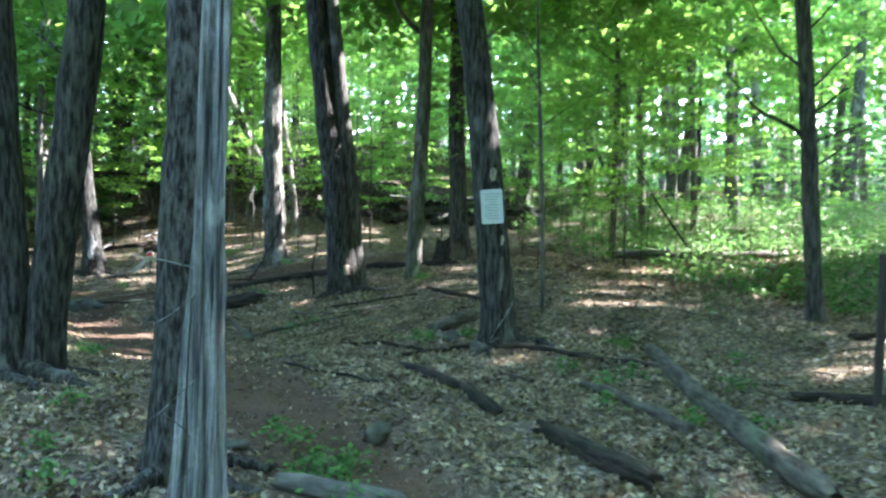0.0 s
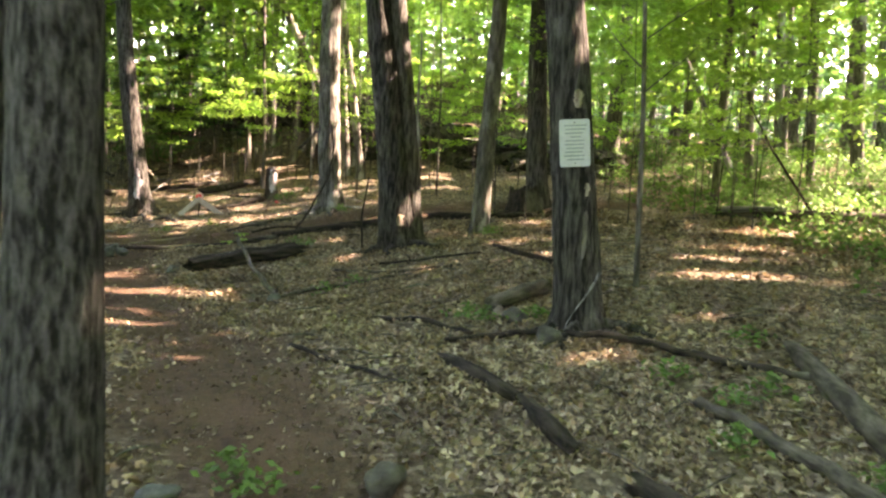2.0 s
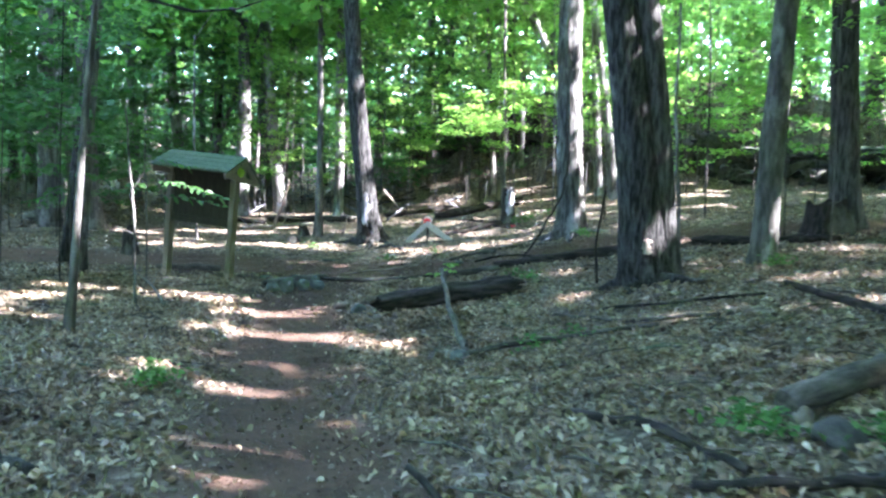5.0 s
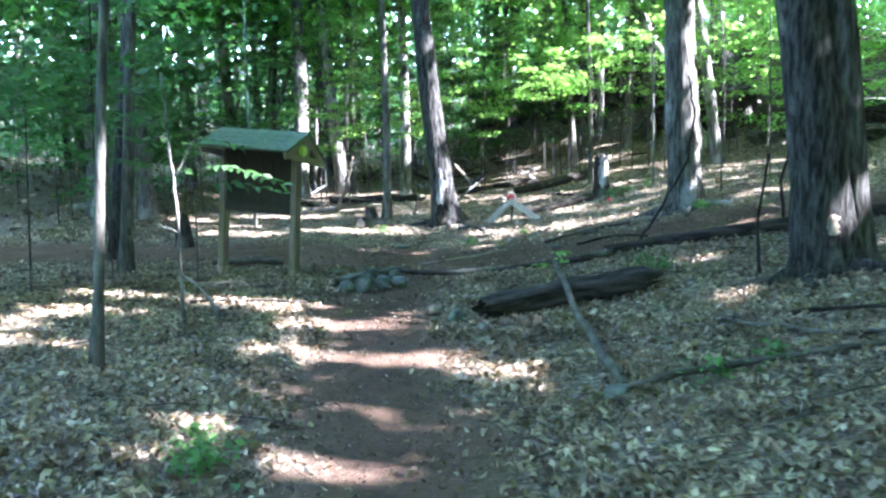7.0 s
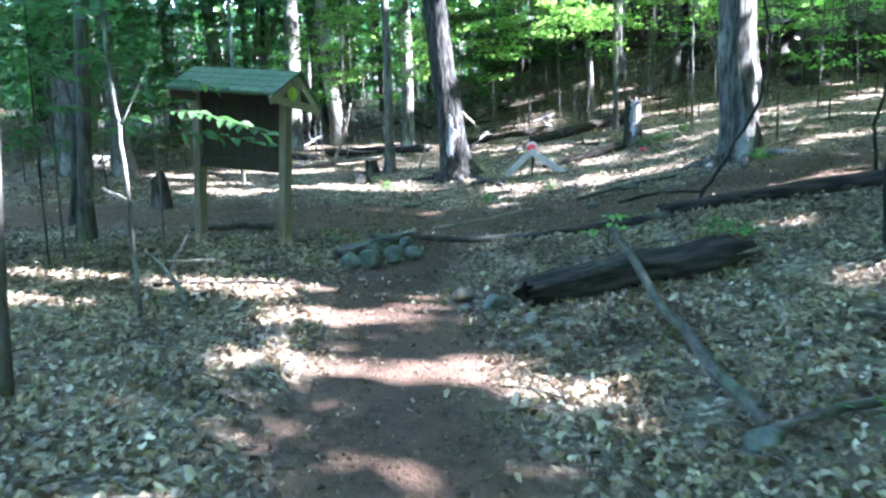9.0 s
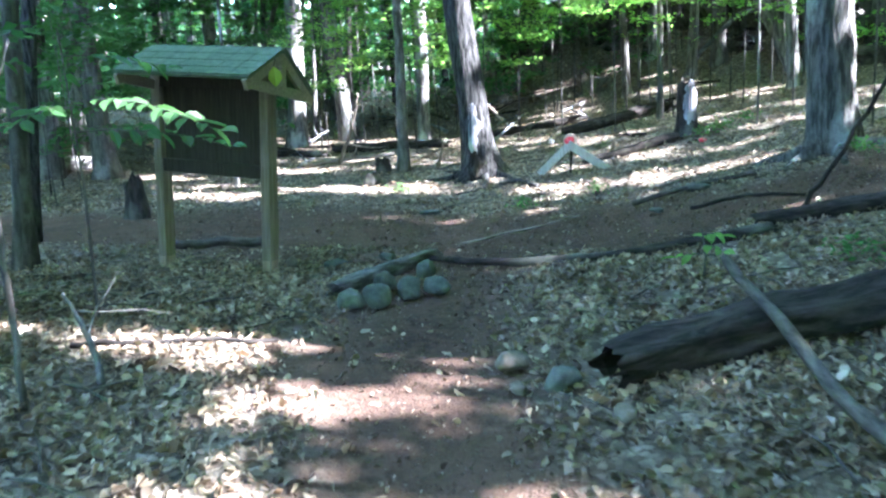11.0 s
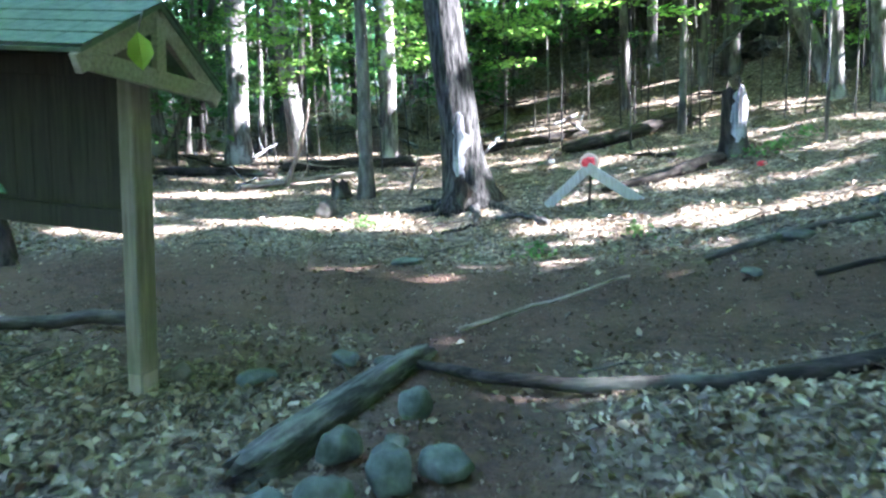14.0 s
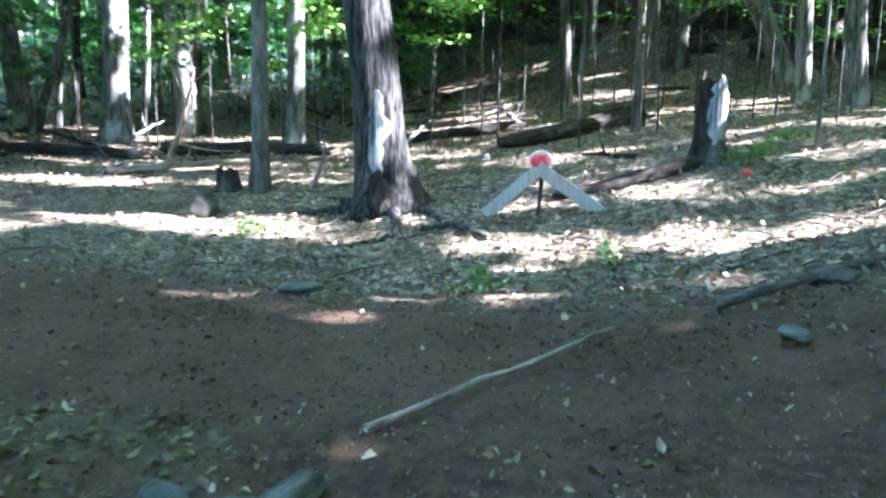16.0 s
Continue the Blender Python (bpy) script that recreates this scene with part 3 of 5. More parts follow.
five = tree(-1.74, 14.35, 0.245, (-0.1, -0.045), dark_bark, "double-stemmed tree with a scar painted sunlit near its foot", 5, flare=0.6, height=13, sides=20, ridge=0.1, leaves=9500, clumps=95)
pts, rad = trunk_line(11, (-0.088, -0.04), 0.15, rng)
part("second_stem", tube("second_stem", [(p[0] + 0.22, p[1] + 0.1, p[2]) for p in pts], rad, oak_bark, 14, 0.08, 0.5, 10), None, five)
six = tree(-0.56, 15.3, 0.15, (0.02, 0.01), grey_bark, "slim grey beech with its base painted sunlit", 6, flare=0.5, height=12, sides=16, leaves=7000, clumps=95)
seven = tree(0.66, 8.75, 0.18, (-0.115, -0.01), dark_bark, "dark tree with a posted notice and bare scars", 7, flare=0.7, height=12, sides=22, ridge=0.12)
nine = tree(4.79, 10.19, 0.11, (-0.1, 0.0), oak_bark, "slim tree with dead side branches at the clearing", 8, flare=0.5, height=12, sides=14, crown_r=5.6, leaves=9000, clumps=95)
ten = tree(1.28, 10.1, 0.03, (-0.03, 0.0), grey_bark, "thin leafy sapling beside the posted tree", 11, height=6, crown=False, limbs=0, sides=8, flare=0.2)
rng = np.random.RandomState(31)
p = layered_points(rng, 900, 1.5, 1.9, 5.5, 16)
part("crown", leaf_mesh("crown", p, 0.09, 1.6, young_leaf, rng, cull=False), None, ten)
for z, a in ((1.9, 30), (2.1, 170), (2.4, -20), (2.8, 120), (3.2, 200)):
    limb("limb", (-0.03 * z, 0, z), (math.cos(radians(a)), math.sin(radians(a)), 0.8), 0.9, 0.01, grey_bark, ten, rng)
tree(-5.18, 21.84, 0.02, (-0.01, 0.0), pale_bark, "thin pale sapling on the slope", 12, height=5, crown=False, limbs=0, sides=8, flare=0.2)
# two trees added out of view on the right to block the sun
tree(9.4, 14.4, 0.2, (0.0, 0.0), oak_bark, "unseen large tree added for its shade", 16)
tree(8.3, 11.4, 0.18, (0.0, 0.0), oak_bark, "unseen large tree added for its shade", 17)
# nearer double of m5, added so its dense crown shades the crossing trail
tree(4.4, 20.8, 0.09, (-0.02, 0.0), grey_bark, "slim grey tree added at the clearing edge for shade", 15, height=12, crown_r=5.0, leaves=12500, sides=10, clumps=220)
tree(-13.0, 19.5, 0.04, (-0.02, 0.0), pale_bark, "thin pale sunlit sapling behind the notice board", 14, height=5, crown=False, limbs=1, sides=9, flare=0.2)
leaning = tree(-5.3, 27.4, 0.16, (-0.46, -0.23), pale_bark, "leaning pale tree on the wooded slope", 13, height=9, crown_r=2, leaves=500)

# the split tree by the trail: dark bark with a tall strip of bare grey wood
split = tree(-1.66, 5.1, 0.185, (0.034, 0.0), plate_bark, "large dark tree with deeply furrowed bark by the trail", 2, flare=0.6, height=11, sides=28, ridge=0.18)
rng = np.random.RandomState(4)
snag = thing("dead_snag", pose(-1.13, 3.8, gz(-1.13, 3.8), 0, 0, 34), "bleached silver-grey split dead trunk beside a tree", "dead tree")
strands = ((0.0, 0.0, 0.055, 5.2, 0.016), (-0.075, -0.03, 0.027, 3.4, 0.024), (0.055, -0.03, 0.027, 4.8, 0.006), (-0.12, 0.0, 0.035, 1.7, 0.045), (0.02, -0.065, 0.022, 3.0, 0.014), (-0.045, -0.065, 0.02, 1.1, 0.01), (0.1, 0.02, 0.03, 0.9, -0.03), (-0.15, 0.03, 0.03, 0.8, 0.06))
for k, (ox, oy, r, h, ln) in enumerate(strands):
    n = 18
    line = [(ox * (1 + 0.5 * math.exp(-z * 3)) + ln * z + 0.012 * math.sin(z * 1.7 + k), oy * (1 + 0.5 * math.exp(-z * 3)), z) for z in np.linspace(-0.1, h, n)]
    part("strand", tube("strand", line, [r * (1 + 0.7 * math.exp(-i * 0.9)) * (1 - (0.5 if h > 2.5 else 0.93) * i / n) for i in range(n)], dead_wood, 26, 0.3, seed=150 + k, ridge=0.85, along_rate=0.45), None, snag)
for z, a, ln, dz in ((1.5, 215, 0.35, 0.5), (1.4, 225, 0.3, -0.8), (1.0, 235, 0.4, -0.7), (0.7, 230, 0.25, 0.7), (0.62, 240, 0.25, -0.4)):
    limb("dead_twig", (0.06 * math.cos(radians(a)), 0.06 * math.sin(radians(a)), z), (math.cos(radians(a - 34)), math.sin(radians(a - 34)), dz), ln, 0.005, dead_wood, snag, rng)

# ---- kiosk ----
def box(bm, size, m):
    g = bmesh.ops.create_cube(bm, size=1)
    bmesh.ops.transform(bm, matrix=m @ Matrix.Diagonal((*size, 1)), verts=g["verts"])
    return g["verts"]


def board(name, size, m, mat, parent, label="", bevel=0.004):
    bm = bmesh.new()
    box(bm, size, m)
    bmesh.ops.bevel(bm, geom=bm.edges[:], offset=bevel, segments=1, affect="EDGES")
    return part(name, bm, mat, parent, label)


KX, KY, KTURN = -8.6, 14.62, 7.8
kz = gz(KX, KY)
kiosk = thing("notice_board", pose(KX, KY, kz, 0, 5, KTURN), "wooden trailhead notice board with a green gabled roof", "notice board")
W = 0.55
for s in (-1, 1):
    post = board("post", (0.09, 0.13, 1.86), pose(s * W, 0, 0.8), post_wood, kiosk, bevel=0.008)
    # thin pale sleeve that paints the sun on the foot of the post
    board("foot", (0.092, 0.132, 0.12 if s < 0 else 0.2), pose(s * W, 0, 0.02 if s < 0 else 0.06), sunlit_foot_wood, post, "post foot painted pale for sunlight", 0.012)
pw = 2 * W - 0.09
for i in range(9):
    board("panel_board", (pw / 9 - 0.0012, 0.022, 0.86), pose(-pw / 2 + pw / 9 * (i + 0.5), 0.0, 1.27), panel_wood, kiosk, bevel=0.0012)
board("bottom_rail", (pw, 0.045, 0.11), pose(0, -0.035, 0.9), panel_wood, kiosk)
board("top_rail", (pw, 0.045, 0.1), pose(0, -0.035, 1.62), panel_wood, kiosk)
RL, RR = -0.6, 0.7
ridge_y, front, rear = (0.02, 1.9), (-0.46, 1.69), (0.46, 1.54)
for (ey, ez) in (front, rear):
    dy, dz = ey - ridge_y[0], ez - ridge_y[1]
    ln, tilt = math.hypot(dy, dz) + 0.03, math.degrees(math.atan2(dz, dy))
    mid_y, mid_z = ridge_y[0] + dy * 0.52, ridge_y[1] + dz * 0.52
    slope = part("roof_slope", bmesh.new(), roof_green, kiosk, "mossy green roof slope")
    deck = bmesh.new()
    box(deck, (RR - RL, ln, 0.02), pose((RL + RR) / 2, mid_y, mid_z, tilt, 0, 0))
    deck.to_mesh(slope.data)
    deck.free()
    for k in range(4):
        f = 0.14 + 0.25 * k
        for q in range(7):
            wx = (RR - RL + 0.03) / 7
            board("shingle", (wx - 0.006, ln * 0.3, 0.008), pose(RL - 0.015 + wx * (q + 0.5), ridge_y[0] + dy * f, ridge_y[1] + dz * f + 0.02, tilt + (2.5 if dy > 0 else -2.5), 0, 0), roof_green, slope, bevel=0.002)
    for ex in (RL + 0.03, RR - 0.03):
        board("rafter", (0.04, ln, 0.085), pose(ex, mid_y, mid_z - 0.055, tilt, 0, 0), trim_wood, kiosk)
tie = math.degrees(math.atan2(rear[1] - front[1], rear[0] - front[0]))
for ex in (RL + 0.03, RR - 0.03):
    board("tie_beam", (0.036, 0.84, 0.085), pose(ex + 0.006, 0.0, 1.575, tie, 0, 0), trim_wood, kiosk)
    board("king_post", (0.034, 0.07, 0.25), pose(ex + 0.01, 0.02, 1.72), trim_wood, kiosk)
board("ridge_beam", (RR - RL - 0.1, 0.04, 0.1), pose((RL + RR) / 2, 0.02, 1.82), trim_wood, kiosk)

# ---- logs (rough) ----
def densify(points, step):
    out = []
    for (ax, ay), (bx, by) in zip(points, points[1:]):
        n = max(1, int(math.hypot(bx - ax, by - ay) / step))
        out += [(ax + (bx - ax) * i / n, ay + (by - ay) * i / n) for i in range(n)]
    return out + [points[-1]]


def log(plan, r0, r1, mat, label, seed, name="fallen_log", category="log", sides=14, rough=0.12, sink=0.25, wob=0.01, lift=0.0, ridge=0.08, hollow=0.0):
    """A log on the ground through plan points; hollow: how deep its first end is rotted out."""
    plan = densify(plan, 0.16)
    rnd = random.Random(seed)
    n = len(plan)
    rad = [r0 + (r1 - r0) * i / (n - 1) for i in range(n)]
    pts = [(x + rnd.uniform(-wob, wob), y + rnd.uniform(-wob, wob), gz(x, y) + r * (1 - sink) + lift) for (x, y), r in zip(plan, rad)]
    c = Vector(pts[0])
    turned = (Vector(pts[-1]) - c).to_track_quat("Z", "Y").to_matrix().to_4x4()
    ob = thing(name, Matrix.Translation(c) @ turned, label, category)
    back = (Matrix.Translation(c) @ turned).inverted()
    pts = [back @ Vector(p) for p in pts]
    c = Vector((0, 0, 0))
    me = tube("stem", pts, rad, mat, sides, rough, seed=seed, ridge=ridge, along_rate=1.1, caps=not hollow)
    ends = ((0, (Vector(pts[0]) - Vector(pts[1])).normalized()), (n - 1, (Vector(pts[-1]) - Vector(pts[-2])).normalized()))
    if hollow:
        steps = max(2, int(hollow / 0.16) + 1)
        # inner wall of the rotted end, coloured as dark as its shade
        part("hollow", tube("hollow", pts[:steps + 1], [rad[0] * k for k in np.linspace(0.86, 0.45, steps + 1)], hollow_dark, sides, 0.2, seed=seed + 1, ridge=0.25), None, ob, "rotted hollow with its shade painted black")
        bm = bmesh.new()
        mouth = ob.children[0].data
        bm.from_mesh(mouth)
        bm.faces.ensure_lookup_table()
        caps = [f for f in bm.faces if len(f.verts) > 4]
        bmesh.ops.delete(bm, geom=[caps[0]], context="FACES_ONLY")
        bm.to_mesh(mouth)
        bm.free()
    for ring, out in ends:
        if hollow and ring == 0:
            for j in range(sides):
                v = me.vertices[j]
                mid = Vector(pts[0])
                v.co = mid + (v.co - mid) * rnd.uniform(0.86, 1.04) + out * rad[0] * rnd.uniform(-0.15, 0.75)
            continue
        for j in range(sides):
            v = me.vertices[ring * sides + j]
            mid = Vector(pts[ring]) - c
            v.co = mid + (v.co - mid) * rnd.uniform(0.45, 0.9) + out * rad[ring] * rnd.uniform(-0.6, 1.3)
    part("stem", me, None, ob)
    return ob


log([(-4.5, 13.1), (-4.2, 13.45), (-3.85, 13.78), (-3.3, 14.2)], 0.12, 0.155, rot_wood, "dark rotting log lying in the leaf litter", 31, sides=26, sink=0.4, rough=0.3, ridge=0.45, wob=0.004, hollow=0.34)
log([(0.8, 6.06), (1.05, 5.6), (1.35, 5.05)], 0.075, 0.09, rot_wood, "short decayed dark log in leaf litter", 32)
log([(2.17, 8.24), (2.18, 6.78), (2.26, 5.76), (2.32, 4.6)], 0.07, 0.1, log_bark, "long mossy fallen trunk beside the trail", 33)
log([(-0.37, 7.84), (0.0, 7.36), (0.18, 7.15)], 0.05, 0.055, rot_wood, "broken piece of dark rotten branch", 34)
log([(0.23, 7.05), (0.33, 6.8), (0.48, 6.45)], 0.055, 0.06, rot_wood, "broken piece of dark rotten branch", 35)
log([(-6.95, 15.48), (-6.47, 15.34), (-5.99, 15.32), (-5.4, 15.45), (-4.86, 15.72), (-4.2, 16.1)], 0.024, 0.055, rot_wood, "long thin fallen trunk edging the trail", 36)
log([(-7.0, 15.72), (-6.95, 15.1), (-6.88, 14.6), (-6.83, 14.05)], 0.065, 0.095, shag_bark, "weathered split log beside a heap of stones", 37, sides=26, rough=0.08, sink=0.75, ridge=0.25, wob=0.001)
log([(-4.35, 16.42), (-3.7, 16.5), (-3.1, 16.52), (-2.05, 16.6)], 0.06, 0.1, rot_wood, "dark fallen trunk beside the crossing trail", 40, sink=0.35)
log([(-8.65, 23.24), (-7.95, 23.9), (-7.2, 24.7)], 0.1, 0.13, rot_wood, "dark log lying across the slope", 38)
log([(4.1, 18.9), (5.2, 18.8), (6.5, 18.7), (7.8, 18.7)], 0.1, 0.12, log_bark, "fallen log with a pale bare end at the clearing", 39)

# ---- wider wood ----
FAR_CROWNS, FAR_TRUNKS, SAPLINGS = [], [], []
for k in range(5):
    r_ = np.random.RandomState(500 + k)
    FAR_CROWNS.append(leaf_mesh("crown", crown_points(r_, 1500, 3.4, 8.0, 40), 0.34, 0.5, canopy_leaf, r_, cull=False))
    pts, rad = trunk_line(13, (r_.normal() * 0.02, r_.normal() * 0.02), 0.13 + 0.035 * k, r_, step=0.6)
    FAR_TRUNKS.append(tube("trunk", pts, rad, (dark_bark, grey_bark, pale_bark, grey_bark, grey_bark)[k], 9, 0.08, 0.5, 60 + k))
for k in range(6):
    r_ = np.random.RandomState(540 + k)
    z1 = 4.6 + 0.5 * k
    pts, rad = trunk_line(z1, (r_.normal() * 0.03, r_.normal() * 0.03), 0.012, r_, 0.03, 0.5)
    SAPLINGS.append((tube("stem", pts, rad, (oak_bark, dark_bark, grey_bark)[k % 3], 7, 0.05, 0.2, 80 + k), z1))

plant = np.random.RandomState(77)


def kept_clear(x, y):
    """Ground where only the known trees stand."""
    if math.hypot(x + 2, y - 5) < 5:
        return True
    if x > 0.58 * y + 1.0:
        return x < 3 and -3 < y < 6
    return (-15 < x < 6.5 and -3 < y < 27) or (6 < x < 17 and 8 < y < 31)


# trees added on a jittered grid; those out of view only cast shade
count = 0
for gx in np.arange(-34, 40, 4.0):
    for gy in np.arange(-14, 52, 4.0):
        x, y = gx + plant.uniform(-1.6, 1.6), gy + plant.uniform(-1.6, 1.6)
        k = plant.randint(5)
        if kept_clear(x, y) or math.hypot(x + 2, y - 15) > 40:
            continue
        z = gz(x, y)
        ob = thing("forest_tree", pose(x, y, z), "tall leafy woodland tree added to fill and shade the forest", "tree", "trees of the wider wood")
        part("trunk", FAR_TRUNKS[k], None, ob)
        cz = plant.uniform(4.5, 6.5)
        turn = plant.uniform(0, 360)
        if -14 < x < 26 and 0 < y < 40:
            r_ = np.random.RandomState(3000 + count)
            p = crown_points(r_, 2500, 4.0, 8.0, 52) + np.array([0, 0, cz])
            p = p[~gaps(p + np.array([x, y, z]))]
            part("crown", leaf_mesh("crown", p, 0.33, 0.5, canopy_leaf, r_, cull=False), None, ob)
        else:
            c = part("crown", FAR_CROWNS[k], None, ob)
            c.matrix_basis = pose(0, 0, cz, 0, 0, turn)
        count += 1

# young trees of the understorey: how many, from where to where, lowest leaves, leaf size
for number, x0, x1, y0, y1, z0, size in ((44, -30, -9.5, 25, 34, 0.5, 0.14), (26, -30, -12, 14, 25, 1.5, 0.13), (8, -16, -9, 25.5, 28, 0.8, 0.11), (46, -12, 5, 21.5, 33, 2.3, 0.13), (28, 3, 15, 15, 36, 1.1, 0.13), (9, -4, 4, 16, 21, 2.9, 0.11), (9, -10, -5, 24, 28, 1.5, 0.1), (40, -32, 22, 32, 46, 0.8, 0.17), (60, -34, -15, 8, 25, 0.5, 0.13), (14, -5, 7, 30, 36, 0.4, 0.15), (24, -15.5, -8.6, 8.0, 13.5, 1.9, 0.12), (6, -6.5, -2.0, 23.5, 26.5, 2.2, 0.1), (15, -5.0, 3.5, 25.3, 27.8, 0.5, 0.11), (10, -14.5, -8.5, 23.6, 27, 1.7, 0.1), (6, -8, -5, 24.5, 28, 1.8, 0.1)):
    made = 0
    while made < number:
        x, y = plant.uniform(x0, x1), plant.uniform(y0, y1)
        if off_line(np.float64(x), np.float64(y), CROSSING) < 1.7 or (x > -14 and 14 < y < 19.5) and x < -4 or (x > 2 and y < 15) or math.hypot(x + 6, y - 21.6) < 1.8 or (-14.5 < x < -6.5 and 19 < y < 23.5):
            continue
        made += 1
        nearby = -16 < x < 8 and y < 30
        stem, z1 = SAPLINGS[plant.randint(6)]
        z = gz(x, y)
        ob = thing("young_tree", pose(x, y, z), "slender young beech with level sprays of bright leaves", "young tree", "young trees of the understorey")
        part("stem", stem, None, ob)
        r_ = np.random.RandomState(9000 + made + int(1000 * y0))
        p = layered_points(r_, 1250 if nearby else 800, 2.1, z0, z1 + 0.8, 17)
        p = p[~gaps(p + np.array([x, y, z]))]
        # left-hand young trees get the leaf colour with shade painted in
        part("crown", leaf_mesh("crown", p, size if nearby else size * 1.25, 1.6, shaded_leaf if x1 <= -8.6 and x0 < -14 else young_leaf, r_, cull=False), None, ob)

# low young beeches on the slope, their sprays catching the sun
for i, (x, y, z0, z1, reach) in enumerate([(-8.7, 23.3, 1.75, 3.1, 1.2), (-7.6, 22.9, 1.75, 3.0, 1.1), (-6.8, 23.6, 1.8, 3.2, 1.2), (-8.1, 25.2, 1.7, 3.4, 1.5), (-7.1, 24.6, 1.9, 3.6, 1.4), (-6.2, 25.4, 1.6, 3.2, 1.4), (-10.2, 23.2, 1.3, 3.4, 1.3), (-11.6, 23.0, 1.2, 3.2, 1.5), (-12.9, 22.8, 1.4, 3.4, 1.5), (-4.9, 23.4, 1.9, 3.4, 1.3),
                                           (-3.4, 23.6, 1.7, 3.2, 1.3), (-3.1, 21.6, 1.9, 3.6, 1.3), (-14.3, 23.5, 1.2, 3.4, 1.6), (0.4, 21.6, 1.6, 3.4, 1.6), (-1.2, 22.6, 1.5, 3.4, 1.6), (2.0, 20.2, 1.3, 3.2, 1.5), (-0.4, 17.2, 2.0, 3.4, 1.3)]):
    r_ = np.random.RandomState(7100 + i)
    ob = thing("young_tree", pose(x, y, gz(x, y)), "low young beech with sunlit sprays of bright leaves", "young tree", "young trees of the understorey")
    pts, rad = trunk_line(z1, (r_.normal() * 0.02, r_.normal() * 0.02), 0.013, r_, 0.03, 0.5)
    part("stem", tube("stem", pts, rad, oak_bark, 7, 0.05, 0.2, 7100 + i), None, ob)
    part("crown", leaf_mesh("crown", layered_points(r_, 800, reach, z0, z1, 9), 0.095, 1.8, young_leaf, r_, cull=False), None, ob)

# the far wood closes the view all round
r_ = np.random.RandomState(90)
n = 180000
a, d = r_.uniform(0, 6.283, n), r_.uniform(38, 88, n)
p = np.stack([-2 + d * np.cos(a), 15 + d * np.sin(a), r_.uniform(0, 1, n) ** 1.4 * 21], 1)
p[:, 2] += lie(p[:, 0], p[:, 1])
# far leaves take the darkened colour in place of a canopy shading them
far_leaves = new("far_wood", leaf_mesh("far_wood", p, 0.77, 0.4, shaded_leaf, r_, cull=False))
tagged(far_leaves, "distant green woodland foliage closing the view", "far wood", kind="stuff")
fv, ff = [], []
for i in range(420):
    a, d, r = r_.uniform(0, 6.283), r_.uniform(38, 85), r_.uniform(0.09, 0.24)
    x, y = -2 + d * math.cos(a), 15 + d * math.sin(a)
    z, lx, ly, b = gz(x, y), r_.normal() * 0.3, r_.normal() * 0.3, len(fv)
    for h_, k in ((-0.3, 1.2), (0.6, 1.0), (6, 0.8), (14, 0.4)):
        fv += [(x + lx * h_ / 6 + r * k * math.cos(q * 1.0472), y + ly * h_ / 6 + r * k * math.sin(q * 1.0472), z + h_) for q in range(6)]
    ff += [(b + m * 6 + q, b + m * 6 + (q + 1) % 6, b + m * 6 + 6 + (q + 1) % 6, b + m * 6 + 6 + q) for m in range(3) for q in range(6)]
tagged(new("far_trunks", np_mesh("far_trunks", np.array(fv), np.array(ff), grey_bark, True)), "distant grey tree trunks of the wider wood", "far trunks", kind="stuff")

# ---- leaf litter and low plants ----
def scatter(rng, n, x0, x1, y0, y1):
    return rng.uniform(x0, x1, n), rng.uniform(y0, y1, n)


def leaf_blades(c, size, rng, flat=2.0, wide=0.26, curl=0.2):
    """Six-cornered dry leaves with a folded midrib and a curled tip."""
    n = len(c)
    nor = rng.normal(size=(n, 3)) * np.array([1, 1, 0.3])
    nor[:, 2] = np.abs(nor[:, 2]) + flat * rng.uniform(0.15, 1.3, n)
    nor /= np.linalg.norm(nor, axis=1)[:, None]
    ax = np.cross(nor, rng.normal(size=(n, 3)))
    ax /= np.linalg.norm(ax, axis=1)[:, None]
    sd = np.cross(nor, ax)
    s_ = (size * rng.uniform(0.45, 1.3, n))[:, None]
    w = s_ * wide * rng.uniform(0.45, 1.3, n)[:, None]
    up = nor * s_ * curl * rng.uniform(-0.3, 2.0, n)[:, None]
    tip = nor * s_ * curl * rng.uniform(-1.0, 1.6, n)[:, None]
    v = np.stack([c - ax * s_ * 0.5, c - ax * s_ * 0.22 + sd * w * 0.85 + up, c + ax * s_ * 0.2 + sd * w + up,
                  c + ax * s_ * 0.55 + tip, c + ax * s_ * 0.2 - sd * w + up, c - ax * s_ * 0.22 - sd * w * 0.85 + up], 1).reshape(-1, 3)
    v = v + (rng.normal(size=v.shape) * np.repeat(s_, 6, 0) * 0.07)
    b = np.arange(n)[:, None] * 6
    f = np.concatenate([b + np.array([[0, 3, 2, 1]]), b + np.array([[0, 5, 4, 3]])])
    return v, f


def floor_z(x, y, bare):
    return lie(x, y) + 0.018 * ripple(x, y, 1.1, 1) + 0.012 * ripple(x, y, 0.45, 2) * (1 - 0.6 * bare) - 0.03 * bare


r_ = np.random.RandomState(41)
xs, ys = scatter(r_, 740000, -17, 8, -0.5, 28)
bare = worn(xs, ys)
route = off_line(xs, ys, [(0, 1), (0, 6), (-2.5, 8.5), (-6.5, 15.5)])
dens = np.where(ys > 18.6, 0.07, 0.18) + 0.82 * np.exp(-(route / 3.2) ** 2)
ok = (r_.uniform(0, 1, len(xs)) < dens) & (r_.uniform(0, 1, len(xs)) > 0.985 * bare ** 0.6) & (ripple(xs, ys, 0.7, 45) > -0.9)
xs, ys, bare = xs[ok], ys[ok], bare[ok]
